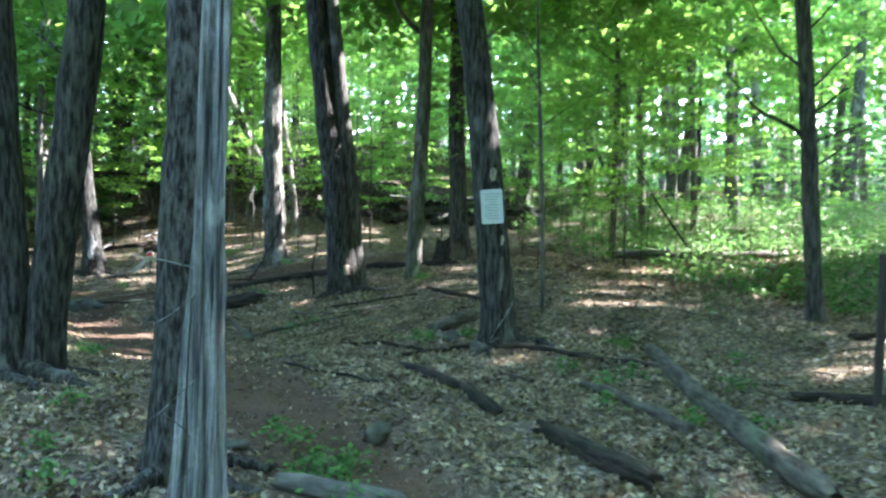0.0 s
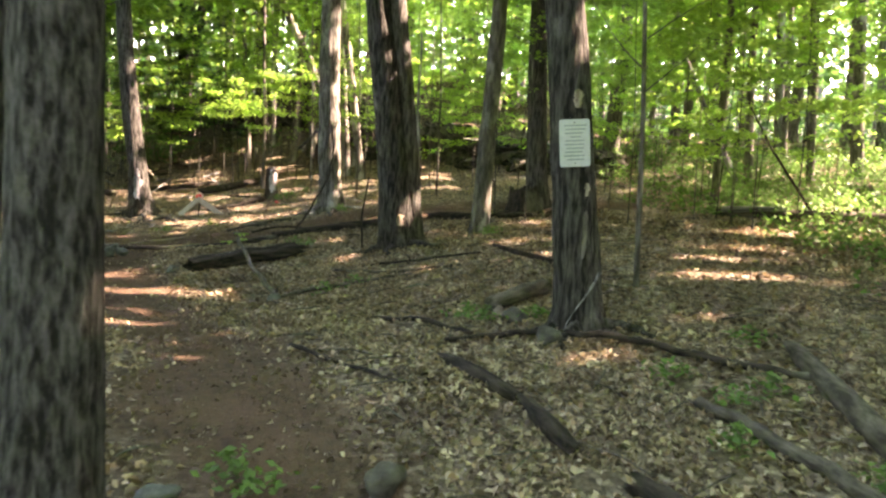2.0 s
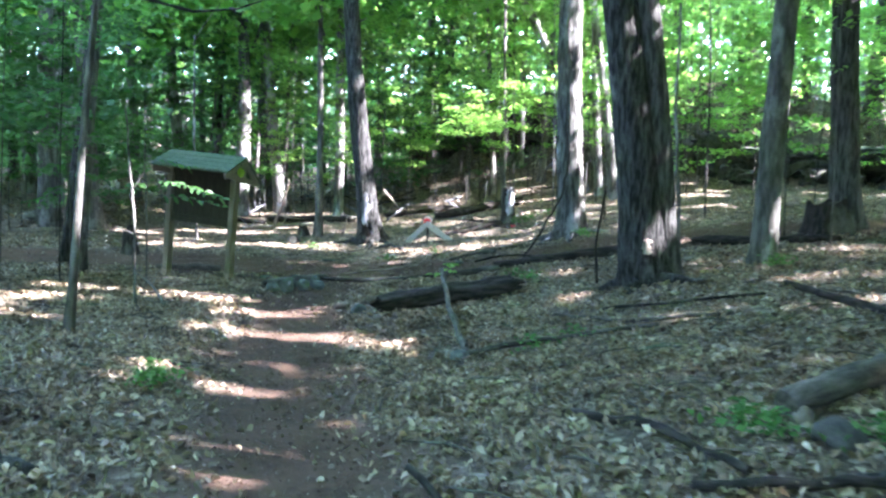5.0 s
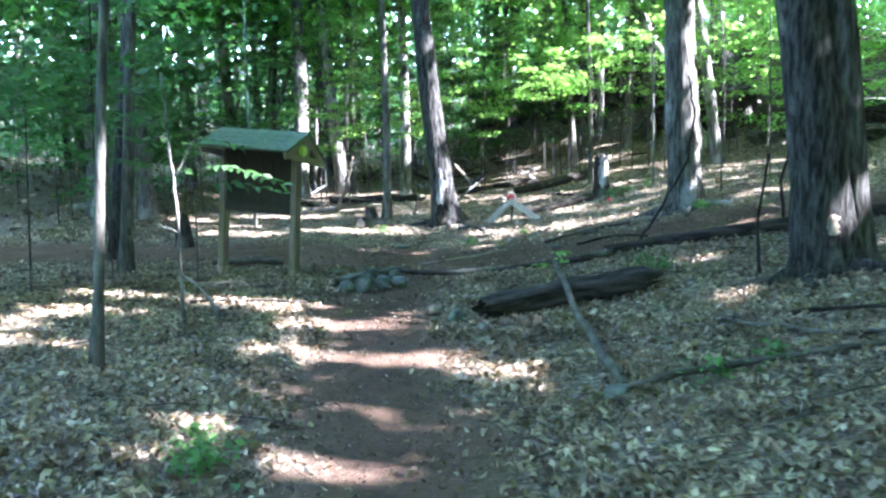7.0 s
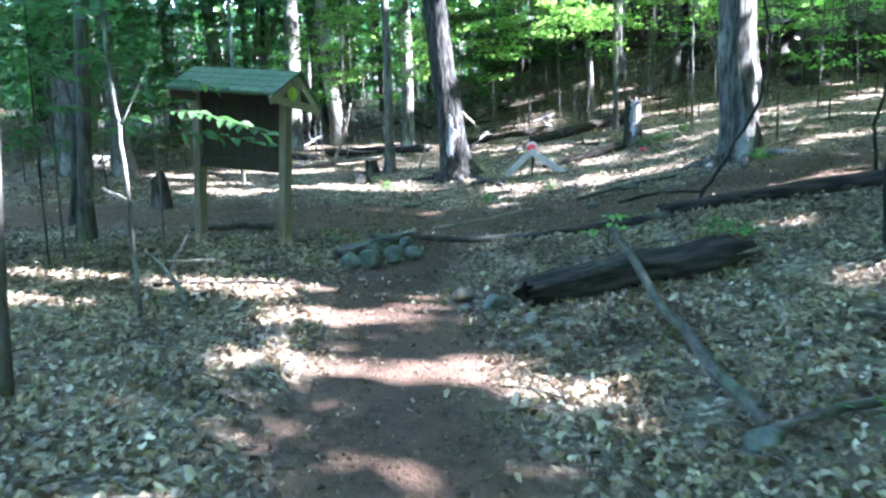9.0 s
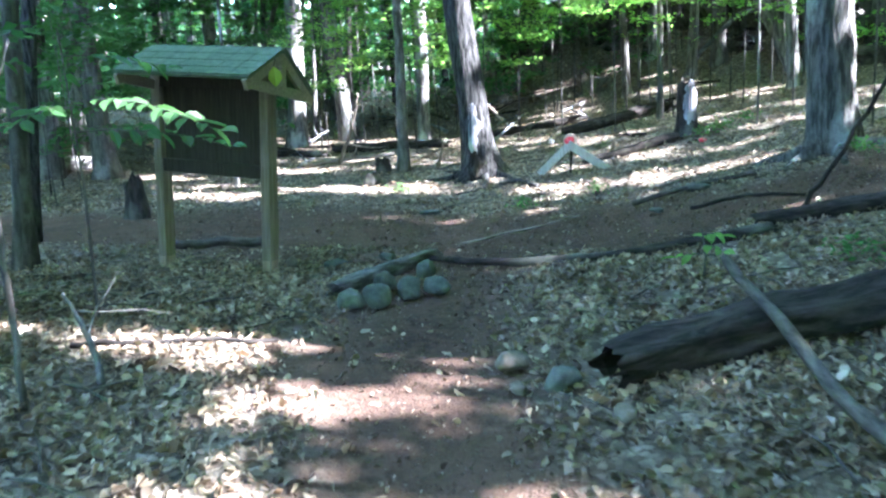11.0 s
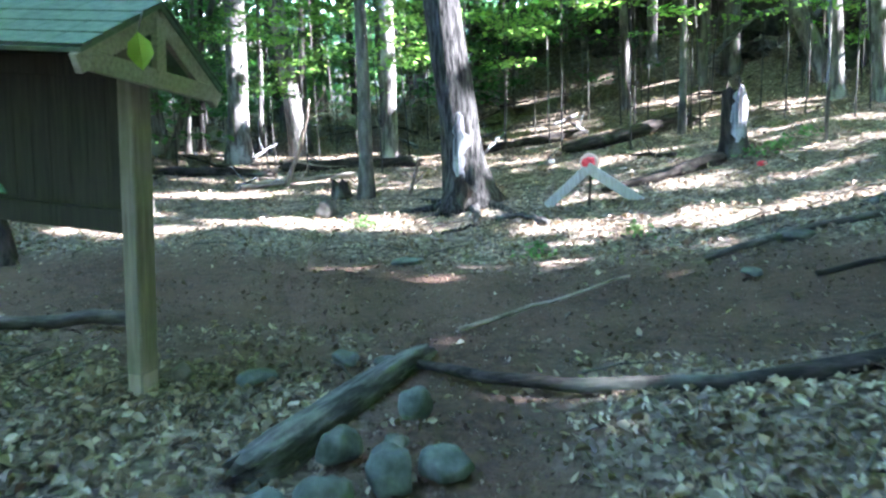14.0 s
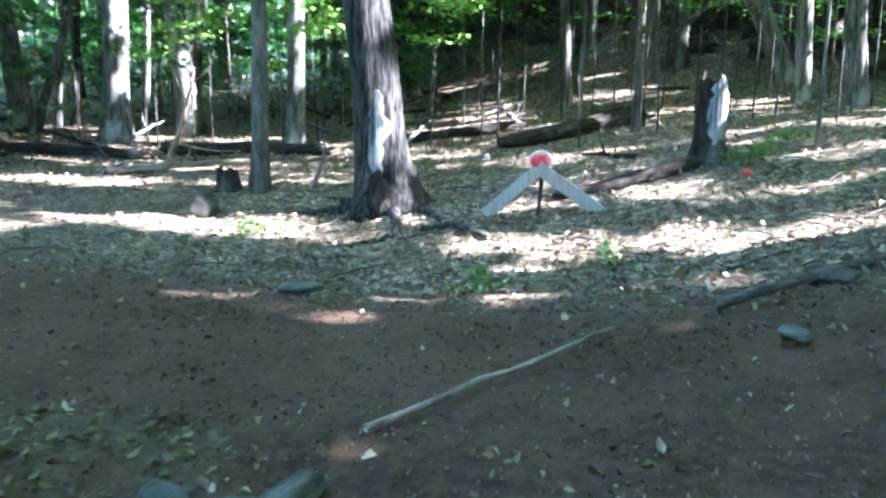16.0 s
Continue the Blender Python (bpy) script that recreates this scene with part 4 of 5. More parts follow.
zs = floor_z(xs, ys, bare) + 0.006 + r_.uniform(0, 0.022, len(xs)) * (1 - bare)
v, f = leaf_blades(np.stack([xs, ys, zs], 1), np.where(ys > 17.8, 0.05, np.where(route[ok] < 7, 0.053, 0.08)), r_, flat=1.5, wide=0.25, curl=0.24)
litter = new("leaf_litter", np_mesh("leaf_litter", v, f, litter_leaf))
tagged(litter, "brown and tan dry fallen leaves on the forest floor", "leaf litter", kind="stuff")

xs, ys = scatter(r_, 19000, -40, 16, 4, 44)
ok = ~((xs > -17) & (xs < 8) & (ys < 28)) & (worn(xs, ys) < 0.5)
xs, ys = xs[ok], ys[ok]
v, f = leaf_blades(np.stack([xs, ys, lie(xs, ys) + 0.02], 1), 0.17, r_)
tagged(new("far_litter", np_mesh("far_litter", v, f, litter_leaf)), "dry fallen leaves farther off in the wood", "leaf litter", kind="stuff")

# crumbs, twigs and bits of bark on the bare soil
xs, ys = scatter(r_, 105000, -11.5, 2, 2, 20)
bare = worn(xs, ys)
ok = bare > 0.3
xs, ys, bare = xs[ok], ys[ok], bare[ok]
v, f = leaf_blades(np.stack([xs, ys, floor_z(xs, ys, bare) + 0.004], 1), np.where(r_.uniform(0, 1, len(xs)) > 0.9, 0.036, 0.019), r_, 2.2, 0.3, 0.25)
tagged(new("soil_crumbs", np_mesh("soil_crumbs", v, f, scrap_leaf)), "scraps of dry leaf on the trampled soil", "leaf scraps", kind="stuff")

# green undergrowth of the clearing and tufts along the trail
xs, ys = scatter(r_, 52000, 2.2, 15, 10.5, 31)
ok = (ripple(xs, ys, 3.0, 51) + 0.42 * (xs - 4.2) + 0.05 * (ys - 14) > 0.1) & ~((xs > 3.2) & (xs < 8.4) & (ys > 15.5 + 0.3 * (xs - 3.2)) & (ys < 19.2) & (r_.uniform(0, 1, len(xs)) > 0.15))
xs, ys = xs[ok], ys[ok]
zs = lie(xs, ys) + r_.uniform(0.02, 0.75, len(xs)) ** 1.3 * np.clip(0.65 + 0.6 * ripple(xs, ys, 2.2, 52), 0.15, 1.3)
tagged(new("undergrowth", leaf_mesh("undergrowth", np.stack([xs, ys, zs], 1), 0.11, 0.8, herb_leaf, r_, wide=0.25, cull=False)),
       "bright green low undergrowth in the sunny clearing", "undergrowth", kind="stuff")

# ---- more things on the ground ----
def twig(pts, r0, r1, mat, label, seed, name="fallen_branch", category="branch", side=(), sides=8):
    """A thin branch through points (x, y, height over the ground), with side shoots (at, dx, dy, dz, length)."""
    p3 = [Vector((x, y, gz(x, y) + z)) for x, y, z in pts]
    c = p3[0].copy()
    line = []
    for a, b in zip(p3, p3[1:]):
        line += line_between(a, b, 5, wob=0.012, seed=seed)[:-1]
    line.append(p3[-1])
    n = len(line)
    turned = (p3[-1] - c).to_track_quat("Z", "Y").to_matrix().to_4x4()
    ob = thing(name, Matrix.Translation(c) @ turned, label, category)
    back = (Matrix.Translation(c) @ turned).inverted()
    line = [back @ p for p in line]
    stem = part("stem", tube("stem", line, [r0 + (r1 - r0) * i / (n - 1) for i in range(n)], mat, sides, 0.08, seed=seed), None, ob)
    rng = np.random.RandomState(seed)
    for f, dx, dy, dz, ln in side:
        i = min(n - 1, int(f * n))
        limb("side_shoot", line[i], turned.to_3x3().inverted() @ Vector((dx, dy, dz)), ln, (r0 + (r1 - r0) * f) * 0.6, mat, ob, rng)
    return ob


def stone_at(x, y, size, mat, label, seed, name="stone", sink=0.3, group=""):
    """A rounded, uneven field stone, partly sunk."""
    bm = bmesh.new()
    bmesh.ops.create_icosphere(bm, subdivisions=3, radius=0.5)
    for v in bm.verts:
        q = v.co.copy()
        k = 1 + 0.5 * noise.noise(q * 1.8 + Vector((seed * 3.1, 0, 0))) + 0.16 * noise.noise(q * 4.5 + Vector((0, seed, 0)))
        v.co = Vector((q.x * size[0], q.y * size[1], q.z * size[2])) * k
        if v.co.z < -size[2] * 0.42:
            v.co.z = -size[2] * 0.42
    for k in range(5):
        a, b = seed * 1.9 + k * 1.26, 0.25 + 0.3 * math.sin(seed + k * 2)
        nrm = Vector((math.cos(a) * math.cos(b), math.sin(a) * math.cos(b), math.sin(b)))
        lim = max(v.co.dot(nrm) for v in bm.verts) * 0.78
        for v in bm.verts:
            over = v.co.dot(nrm) - lim
            if over > 0:
                v.co -= nrm * over * 0.85
    for f in bm.faces:
        f.smooth = True
    ob = part(name, bm, mat, None)
    ob.matrix_world = pose(x, y, gz(x, y) + size[2] * (0.42 - sink * 0.4), 0, 0, seed * 47)
    return tagged(ob, label, "stone", group)


heap = [(-6.55, 13.8, 0.19, 0.14), (-6.41, 13.93, 0.21, 0.18), (-6.35, 14.2, 0.2, 0.17), (-6.19, 14.33, 0.19, 0.14), (-6.63, 14.33, 0.17, 0.15), (-6.60, 14.85, 0.18, 0.15), (-6.47, 14.48, 0.12, 0.08)]
for i, (x, y, a, b) in enumerate(heap):
    stone_at(x, y, (a, a * 0.85, b), stone, "rounded grey field stone in a heap beside the trail", i + 1, group="stones of the heap", sink=0.3)
for i, (x, y, a, b, m, t) in enumerate([
        (-5.05, 13.12, 0.17, 0.11, pale_stone, "pale tan stone at the trail edge"), (-4.72, 12.98, 0.2, 0.13, stone, "bluish-grey stone by a rotting log"),
        (-0.02, 9.2, 0.13, 0.11, pale_stone, "small pale stone in the leaf litter"), (-2.72, 11.3, 0.17, 0.13, stone, "mossy grey stone beside a fallen stick"),
        # the upright stone's dark_rock stands in for the shade on it
        (-8.4, 18.05, 0.3, 0.05, stone, "flat grey stone on the bare soil"), (-10.45, 19.75, 0.27, 0.24, dark_rock, "upright grey stone at the foot of the slope"),
        (-7.35, 15.45, 0.18, 0.07, stone, "grey stone at the edge of the trail"), (-7.1, 15.5, 0.16, 0.05, stone, "grey stone at the edge of the trail"),
        (-7.55, 14.95, 0.24, 0.1, stone, "flat grey stone beside the notice board"), (-7.95, 14.85, 0.12, 0.12, pale_stone, "small pale stone at a post foot"),
        (-4.9, 12.85, 0.1, 0.06, pale_stone, "small pale stone on the trail edge"), (-4.35, 12.75, 0.12, 0.08, pale_stone, "small pale stone by a rotting log"),
        (0.4, 8.35, 0.26, 0.15, dark_rock, "mossy stone at a tree foot"), (0.12, 8.95, 0.26, 0.16, dark_rock, "dark stone in the leaf litter"),
        (-5.3, 18.42, 0.3, 0.09, dark_rock, "flat rock beside the crossing trail"), (-1.45, 5.6, 0.2, 0.08, stone, "flat stone at a tree foot"),
        (-0.45, 5.95, 0.24, 0.16, dark_rock, "dark stone at the trail edge"), (-5.5, 17.6, 0.2, 0.04, stone, "flat stone on the trail")]):
    stone_at(x, y, (a, a * 0.8, b), m, t, 20 + i)

# notice on the dark tree
sx, sy, lean7 = 0.66, 8.75, -0.115
sz = 1.615
notice = thing("posted_notice", pose(sx + lean7 * (sz - gz(sx, sy)) + 0.02, sy - 0.225, sz, 90, -5, 5), "white printed notice sheet fixed to a tree", "notice")
plate = bmesh.new()
box(plate, (0.235, 0.365, 0.006), Matrix.Identity(4))
bmesh.ops.bevel(plate, geom=[e for e in plate.edges if abs(e.verts[0].co.z - e.verts[1].co.z) > 0.003], offset=0.02, segments=4, profile=0.5, affect="EDGES")
part("sheet", plate, sign_white, notice)
rng = np.random.RandomState(70)
for i in range(10):
    wline = rng.uniform(0.12, 0.18) if i not in (3,) else 0.08
    board("print_line", (wline, 0.011, 0.002), pose(rng.uniform(-0.01, 0.01), 0.134 - i * 0.029, 0.0042), sign_ink, notice, bevel=0.0004)
for y_ in (-0.157, 0.157):
    nail = bmesh.new()
    bmesh.ops.create_cone(nail, cap_ends=True, segments=8, radius1=0.006, radius2=0.005, depth=0.006, matrix=pose(0, y_, 0.005))
    part("nail", nail, steel, notice)


def scar(tree_ob, base_xy, lean, z, angle, r, w, h, mat=None, label="bare pale scar in the bark"):
    """A patch of bare wood or of painted light or shade on a trunk, facing the given compass angle."""
    bm = bmesh.new()
    nu, nv = 9, 17
    rows = []
    for j in range(nv):
        v = -1 + 2 * j / (nv - 1)
        half = 0.5 * w * max(0.04, 1 - abs(v) ** 2.2) ** 0.6
        left = half * (1 + 0.8 * noise.noise(Vector((v * 2.6, z * 7, angle))) + 0.6 * noise.noise(Vector((v * 9, z * 7, angle))))
        right = half * (1 + 0.8 * noise.noise(Vector((v * 2.6, z * 7 + 5, angle))) + 0.6 * noise.noise(Vector((v * 9, z * 7 + 5, angle))))
        row = []
        for i in range(nu):
            u = -1 + 2 * i / (nu - 1)
            th = (u * (right if u > 0 else left)) / r
            rr = r + 0.014 - 0.045 * max(abs(u) ** 3, abs(v) ** 5) + 0.006 * noise.noise(Vector((u * 4, v * 1.5, angle)))
            row.append(bm.verts.new((rr * math.sin(th), r - rr * math.cos(th), v * h / 2)))
        rows.append(row)
    for j in range(nv - 1):
        for i in range(nu - 1):
            bm.faces.new((rows[j][i], rows[j][i + 1], rows[j + 1][i + 1], rows[j + 1][i])).smooth = True
    a = radians(angle)
    ob = part("scar", bm, mat or bare_wood, tree_ob, label)
    ob.matrix_basis = pose(lean[0] * z + math.cos(a) * r, lean[1] * z + math.sin(a) * r, z, 0, 0, angle + 90)
    return ob


scar(seven, None, (-0.115, -0.01), 1.83, -62, 0.162, 0.1, 0.16)
scar(seven, None, (-0.115, -0.01), 1.12, -55, 0.17, 0.11, 0.17)
scar(seven, None, (-0.115, -0.01), 0.75, -70, 0.175, 0.07, 0.5, grey_bark, "grey stripped bark")
# this scar's pale wood also paints the sunlit spot round it
scar(five, None, (-0.1, -0.045), 0.42, -70, 0.25, 0.16, 0.22)
# pale patch paints the sun falling on the beech's foot
scar(six, None, (0.02, 0.01), 0.25, -60, 0.155, 0.14, 0.35, pale_bark, "sunlit trunk foot painted in pale bark")
limb("side_shoot", (0.1, -0.3, 0.5), (-0.5, -0.25, -0.75), 0.55, 0.012, dead_wood, seven, np.random.RandomState(3))

slim = [o for o in scene.objects if o.name.startswith("tree") and o.parent is None and abs(o.location.x + 6.1) < 0.02 and abs(o.location.y - 10.2) < 0.02]
part("limb", tube("limb", [(0.27, 0.13, 3.2), (0.55, 0.42, 2.98), (0.85, 0.7, 2.9), (1.15, 0.95, 2.95), (1.4, 1.15, 3.08)], [0.02, 0.017, 0.014, 0.01, 0.005], dark_bark, 7, 0.06, seed=21), None, slim[0], "thin dark bare limb")
# side branches of the slim tree at the clearing
rng = np.random.RandomState(12)
for z, a, ln in ((2.3, 175, 1.5), (2.6, 20, 1.0), (2.9, -30, 1.1), (2.2, -10, 0.9), (3.2, 140, 1.2), (1.9, 30, 0.7), (3.5, 60, 1.2)):
    limb("limb", (-0.1 * z, 0, z), (math.cos(radians(a)), math.sin(radians(a)) * 0.5, 0.75), ln, 0.03 if ln > 1.25 else 0.02, dark_bark, nine, rng)
# spreading roots
def root(tree_ob, angle, length, r, mat, seed):
    rng = np.random.RandomState(seed)
    a = radians(angle)
    x0, y0, z0 = tree_ob.matrix_world.translation
    pts = []
    for i in range(8):
        d = 0.12 + length * i / 7
        a += rng.normal() * 0.08
        px, py = math.cos(a) * d, math.sin(a) * d
        pts.append((px, py, gz(x0 + px, y0 + py) - z0 + r * (0.75 - 0.75 * i / 7)))
    part("root", tube("root", pts, [r * (1 - 0.7 * i / 7) for i in range(8)], mat, 9, 0.12, seed=seed), None, tree_ob)


big = [o for o in scene.objects if o.name.startswith("tree") and o.parent is None and abs(o.location.x + 8.85) < 0.02 and abs(o.location.y - 20.3) < 0.02]
bpy.context.view_layer.update()
for t_, specs in ((big[0], ((-40, 1.1, 0.065), (-20, 0.8, 0.06), (200, 0.7, 0.07), (-100, 0.45, 0.06), (160, 0.8, 0.06))), (twin, ((-15, 1.0, 0.12), (-60, 0.7, 0.09), (250, 0.6, 0.08), (20, 0.8, 0.08))),
                 (seven, ((-20, 0.5, 0.07), (-110, 0.5, 0.07), (200, 0.45, 0.06), (-60, 0.5, 0.06))), (split, ((-30, 0.5, 0.08), (-120, 0.5, 0.08), (40, 0.5, 0.07))),
                 (five, ((-30, 0.7, 0.09), (-100, 0.5, 0.08), (190, 0.6, 0.08))), (birch, ((-60, 0.6, 0.1), (200, 0.7, 0.1), (-120, 0.6, 0.09), (-10, 0.6, 0.09)))):
    for q, (a, ln, r) in enumerate(specs):
        root(t_, a, ln, r, [c for c in t_.children if c.name.startswith("trunk")][0].data.materials[0], 300 + q + int(abs(a)))
scar(big[0], None, (-0.068, -0.034), 0.66, -72, 0.252, 0.19, 0.85, dead_wood, "pale split in the lower trunk")
# no recess here: a dark patch paints the shade of the hollow
hollow = scar(big[0], None, (-0.068, -0.034), 0.2, -75, 0.315, 0.18, 0.4, rot_wood, "dark patch painted for the shade of a trunk hollow")

# leaning stick on the rotten log, and other fallen branches
log([(-1.0, 5.0), (-0.65, 4.9), (-0.25, 4.78)], 0.07, 0.08, grey_bark, "short grey weathered log at the trail edge", 97, sink=0.5, rough=0.2)
twig([(-4.2, 14.1, 0.34), (-3.6, 13.0, 0.14), (-3.1, 12.15, 0.06), (-2.72, 11.46, 0.03)], 0.028, 0.04, log_bark, "grey-green fallen branch leaning on a rotting log", 51, side=((0.96, 1, 0.6, 0.3, 0.25), (0.9, 0.4, -0.3, 0.9, 0.14)))
twig([(-2.72, 11.42, 0.03), (-2.44, 11.66, 0.06), (-1.95, 11.9, 0.05), (-1.2, 12.1, 0.04)], 0.028, 0.018, log_bark, "thin fallen branch lying in leaf litter", 52)
twig([(-7.03, 16.19, 0.015), (-6.7, 16.95, 0.02), (-6.34, 17.67, 0.015)], 0.016, 0.01, bare_wood, "pale stick lying across the bare trail", 53, "stick", "stick")
twig([(-5.87, 18.0, 0.03), (-5.6, 18.15, 0.06), (-5.2, 18.5, 0.05), (-4.7, 18.7, 0.03)], 0.03, 0.026, log_bark, "low grey branch at the trail edge", 54)
twig([(-5.1, 17.3, 0.04), (-4.6, 17.45, 0.07), (-4.1, 17.3, 0.02)], 0.02, 0.015, rot_wood, "curved root-like branch on the trail", 55)
twig([(-0.4, 8.3, 0.03), (0.3, 8.45, 0.05), (0.9, 8.3, 0.07), (1.6, 7.9, 0.04), (2.3, 7.6, 0.03)], 0.022, 0.03, rot_wood, "thin dark branch at the foot of a tree", 56)
twig([(1.3, 7.2, 0.03), (1.56, 6.74, 0.05), (1.9, 6.0, 0.04)], 0.04, 0.05, log_bark, "short mossy branch in green herbs", 57)
twig([(-0.25, 13.59, 0.04), (0.1, 12.7, 0.05), (0.55, 11.7, 0.04)], 0.03, 0.04, rot_wood, "dark fallen branch in leaf litter", 58)
twig([(-1.9, 13.0, 0.03), (-1.2, 12.9, 0.05), (-0.4, 13.1, 0.03)], 0.018, 0.015, rot_wood, "thin dark branch in leaf litter", 59)
twig([(-2.4, 13.0, 0.02), (-1.6, 12.4, 0.04), (-0.6, 12.3, 0.03)], 0.015, 0.02, log_bark, "thin branch lying in leaf litter", 60)
twig([(-0.1, 9.2, 0.1), (0.15, 9.5, 0.12), (0.4, 9.9, 0.1)], 0.07, 0.08, log_bark, "thick mossy branch behind a pale stone", 61)
twig([(-1.6, 8.2, 0.02), (-1.0, 7.6, 0.03), (-0.5, 7.3, 0.02)], 0.018, 0.012, rot_wood, "dark twig at the trail edge", 62)
twig([(-1.2, 9.3, 0.02), (-0.7, 9.0, 0.05), (-0.2, 8.5, 0.03)], 0.025, 0.02, rot_wood, "dark broken branch in leaf litter", 63)
twig([(-6.73, 11.58, 0.0), (-6.78, 11.62, 0.5), (-6.72, 11.58, 0.95), (-6.86, 11.66, 1.5), (-6.95, 11.7, 2.2)], 0.018, 0.01, pale_bark, "thin pale dead sapling stem", 64, "dead_sapling", "sapling", ((0.4, -0.8, 0.3, 0.7, 0.5), (0.62, 0.6, 0.2, 0.8, 0.4)))
twig([(-6.67, 11.94, 0.02), (-6.9, 12.1, 0.08), (-7.2, 12.25, 0.18), (-7.7, 12.5, 0.25)], 0.022, 0.01, grey_bark, "forked dead branch on the leaf litter", 65, side=((0.5, -0.4, 0.5, 0.6, 0.5), (0.75, 0.7, 0.3, 0.1, 0.6)))
twig([(-7.4, 12.3, 0.02), (-7.1, 12.45, 0.04), (-6.4, 12.9, 0.03)], 0.02, 0.012, rot_wood, "dark thin branch in leaf litter", 66)
twig([(-9.95, 15.15, 0.04), (-9.5, 15.5, 0.06), (-9.1, 15.75, 0.05)], 0.045, 0.05, log_bark, "short log lying behind the notice board", 67, "fallen_log", "log")
twig([(-12.6, 21.8, 0.03), (-12.3, 21.75, 0.5), (-12.0, 21.6, 1.0), (-11.85, 21.5, 1.3)], 0.045, 0.012, bare_wood, "bleached dead branch standing on the slope", 68, "dead_branch", "branch", ((0.3, 0.8, 0.2, -0.1, 0.8), (0.6, -0.5, 0.2, 0.7, 0.6), (0.8, 0.6, 0.1, 0.5, 0.5)))
twig([(-13.2, 21.5, 0.05), (-12.4, 21.9, 0.1), (-11.6, 22.2, 0.12)], 0.05, 0.03, bare_wood, "bleached fallen branch on the slope", 69, side=((0.5, 0.5, -0.6, 0.5, 0.6),))
twig([(-10.0, 21.0, 0.03), (-9.9, 21.0, 0.3), (-9.85, 21.0, 0.5)], 0.03, 0.01, bare_wood, "small forked dead stub", 70, "dead_stub", "stub", ((0.3, -0.7, 0, 0.6, 0.3), (0.2, 0.7, 0, 0.7, 0.3)))
twig([(-8.25, 19.7, 0.02), (-7.95, 19.72, 0.05), (-7.6, 19.5, 0.02)], 0.035, 0.025, oak_bark, "knotted grey root on the ground", 71, "surface_root", "root")
twig([(-1.72, 16.6, 0.0), (-1.77, 16.6, 0.9), (-1.84, 16.6, 1.8), (-1.84, 16.6, 3.4)], 0.03, 0.02, pale_bark, "thin pale birch stem behind a double tree", 72, "thin_stem", "sapling")
twig([(-2.3, 14.35, 0.0), (-2.33, 14.35, 0.5), (-2.25, 14.4, 1.1)], 0.02, 0.012, rot_wood, "thin dark dead stem beside a tree", 73, "thin_stem", "sapling")
twig([(-4.1, 16.7, 0.0), (-3.85, 16.75, 0.35), (-3.5, 16.85, 0.95), (-3.42, 16.9, 1.5), (-3.5, 16.9, 2.0)], 0.02, 0.012, rot_wood, "thin dark branch leaning on a tree", 74)
twig([(-2.4, 17.2, 0.0), (-2.45, 17.2, 0.5), (-2.3, 17.2, 1.1), (-2.35, 17.2, 1.9)], 0.022, 0.012, rot_wood, "thin dark bent sapling stem", 75, "thin_stem", "sapling")
twig([(6.0, 25.3, 0.0), (5.2, 25.4, 1.6), (4.3, 25.5, 3.6)], 0.09, 0.06, dead_wood, "bleached dead trunk leaning among trees", 76, "leaning_trunk", "trunk")
twig([(5.9, 18.9, 0.1), (5.0, 19.0, 1.4), (4.5, 19.1, 2.3)], 0.03, 0.015, rot_wood, "thin dark dead stem leaning over a log", 77, "thin_stem", "sapling")
twig([(-7.6, 28.9, 0.2), (-6.6, 28.4, 1.1), (-5.4, 28.3, 1.2)], 0.05, 0.04, dead_wood, "pale dead branch on the wooded slope", 78)
twig([(-11.5, 24.9, 0.05), (-10.9, 24.6, 0.7), (-10.4, 24.4, 0.3)], 0.05, 0.03, bare_wood, "bleached broken branch on the slope", 79)
twig([(4.1, 18.8, 0.16), (4.9, 18.7, 0.2), (5.3, 18.68, 0.2)], 0.06, 0.05, dead_wood, "bleached bare stick lying on a log", 80, "stick", "stick")
log([(-18.5, 19.4), (-17.6, 20.1)], 0.17, 0.17, pale_bark, "short sunlit log on the forest floor", 81)
log([(-10.6, 24.3), (-9.6, 24.6), (-8.9, 25.0)], 0.08, 0.09, rot_wood, "dark fallen log on the slope", 82)
log([(-13.8, 23.3), (-12.6, 23.6), (-11.2, 23.5)], 0.1, 0.09, rot_wood, "dark fallen log below the slope", 83)
log([(-16.5, 22.5), (-14.6, 22.9), (-13.6, 22.7)], 0.09, 0.08, rot_wood, "dark fallen log in the wood", 84)
log([(0.3, 17.3), (-0.6, 17.0), (-1.6, 17.2)], 0.06, 0.07, rot_wood, "rotten log behind trees", 85)
log([(4.6, 8.9), (5.6, 8.8), (7.0, 8.6)], 0.06, 0.07, rot_wood, "dark log at the clearing edge", 86)
log([(3.0, 6.7), (3.6, 6.5), (4.6, 6.4)], 0.05, 0.05, rot_wood, "dark log at the foot of an iron post", 87)

log([(-6.22, 21.4), (-6.6, 21.05), (-7.0, 20.75), (-7.3, 20.6)], 0.1, 0.05, rot_wood, "dark rotten log lying against a broken stump", 88, sink=0.45)
brush = np.random.RandomState(123)
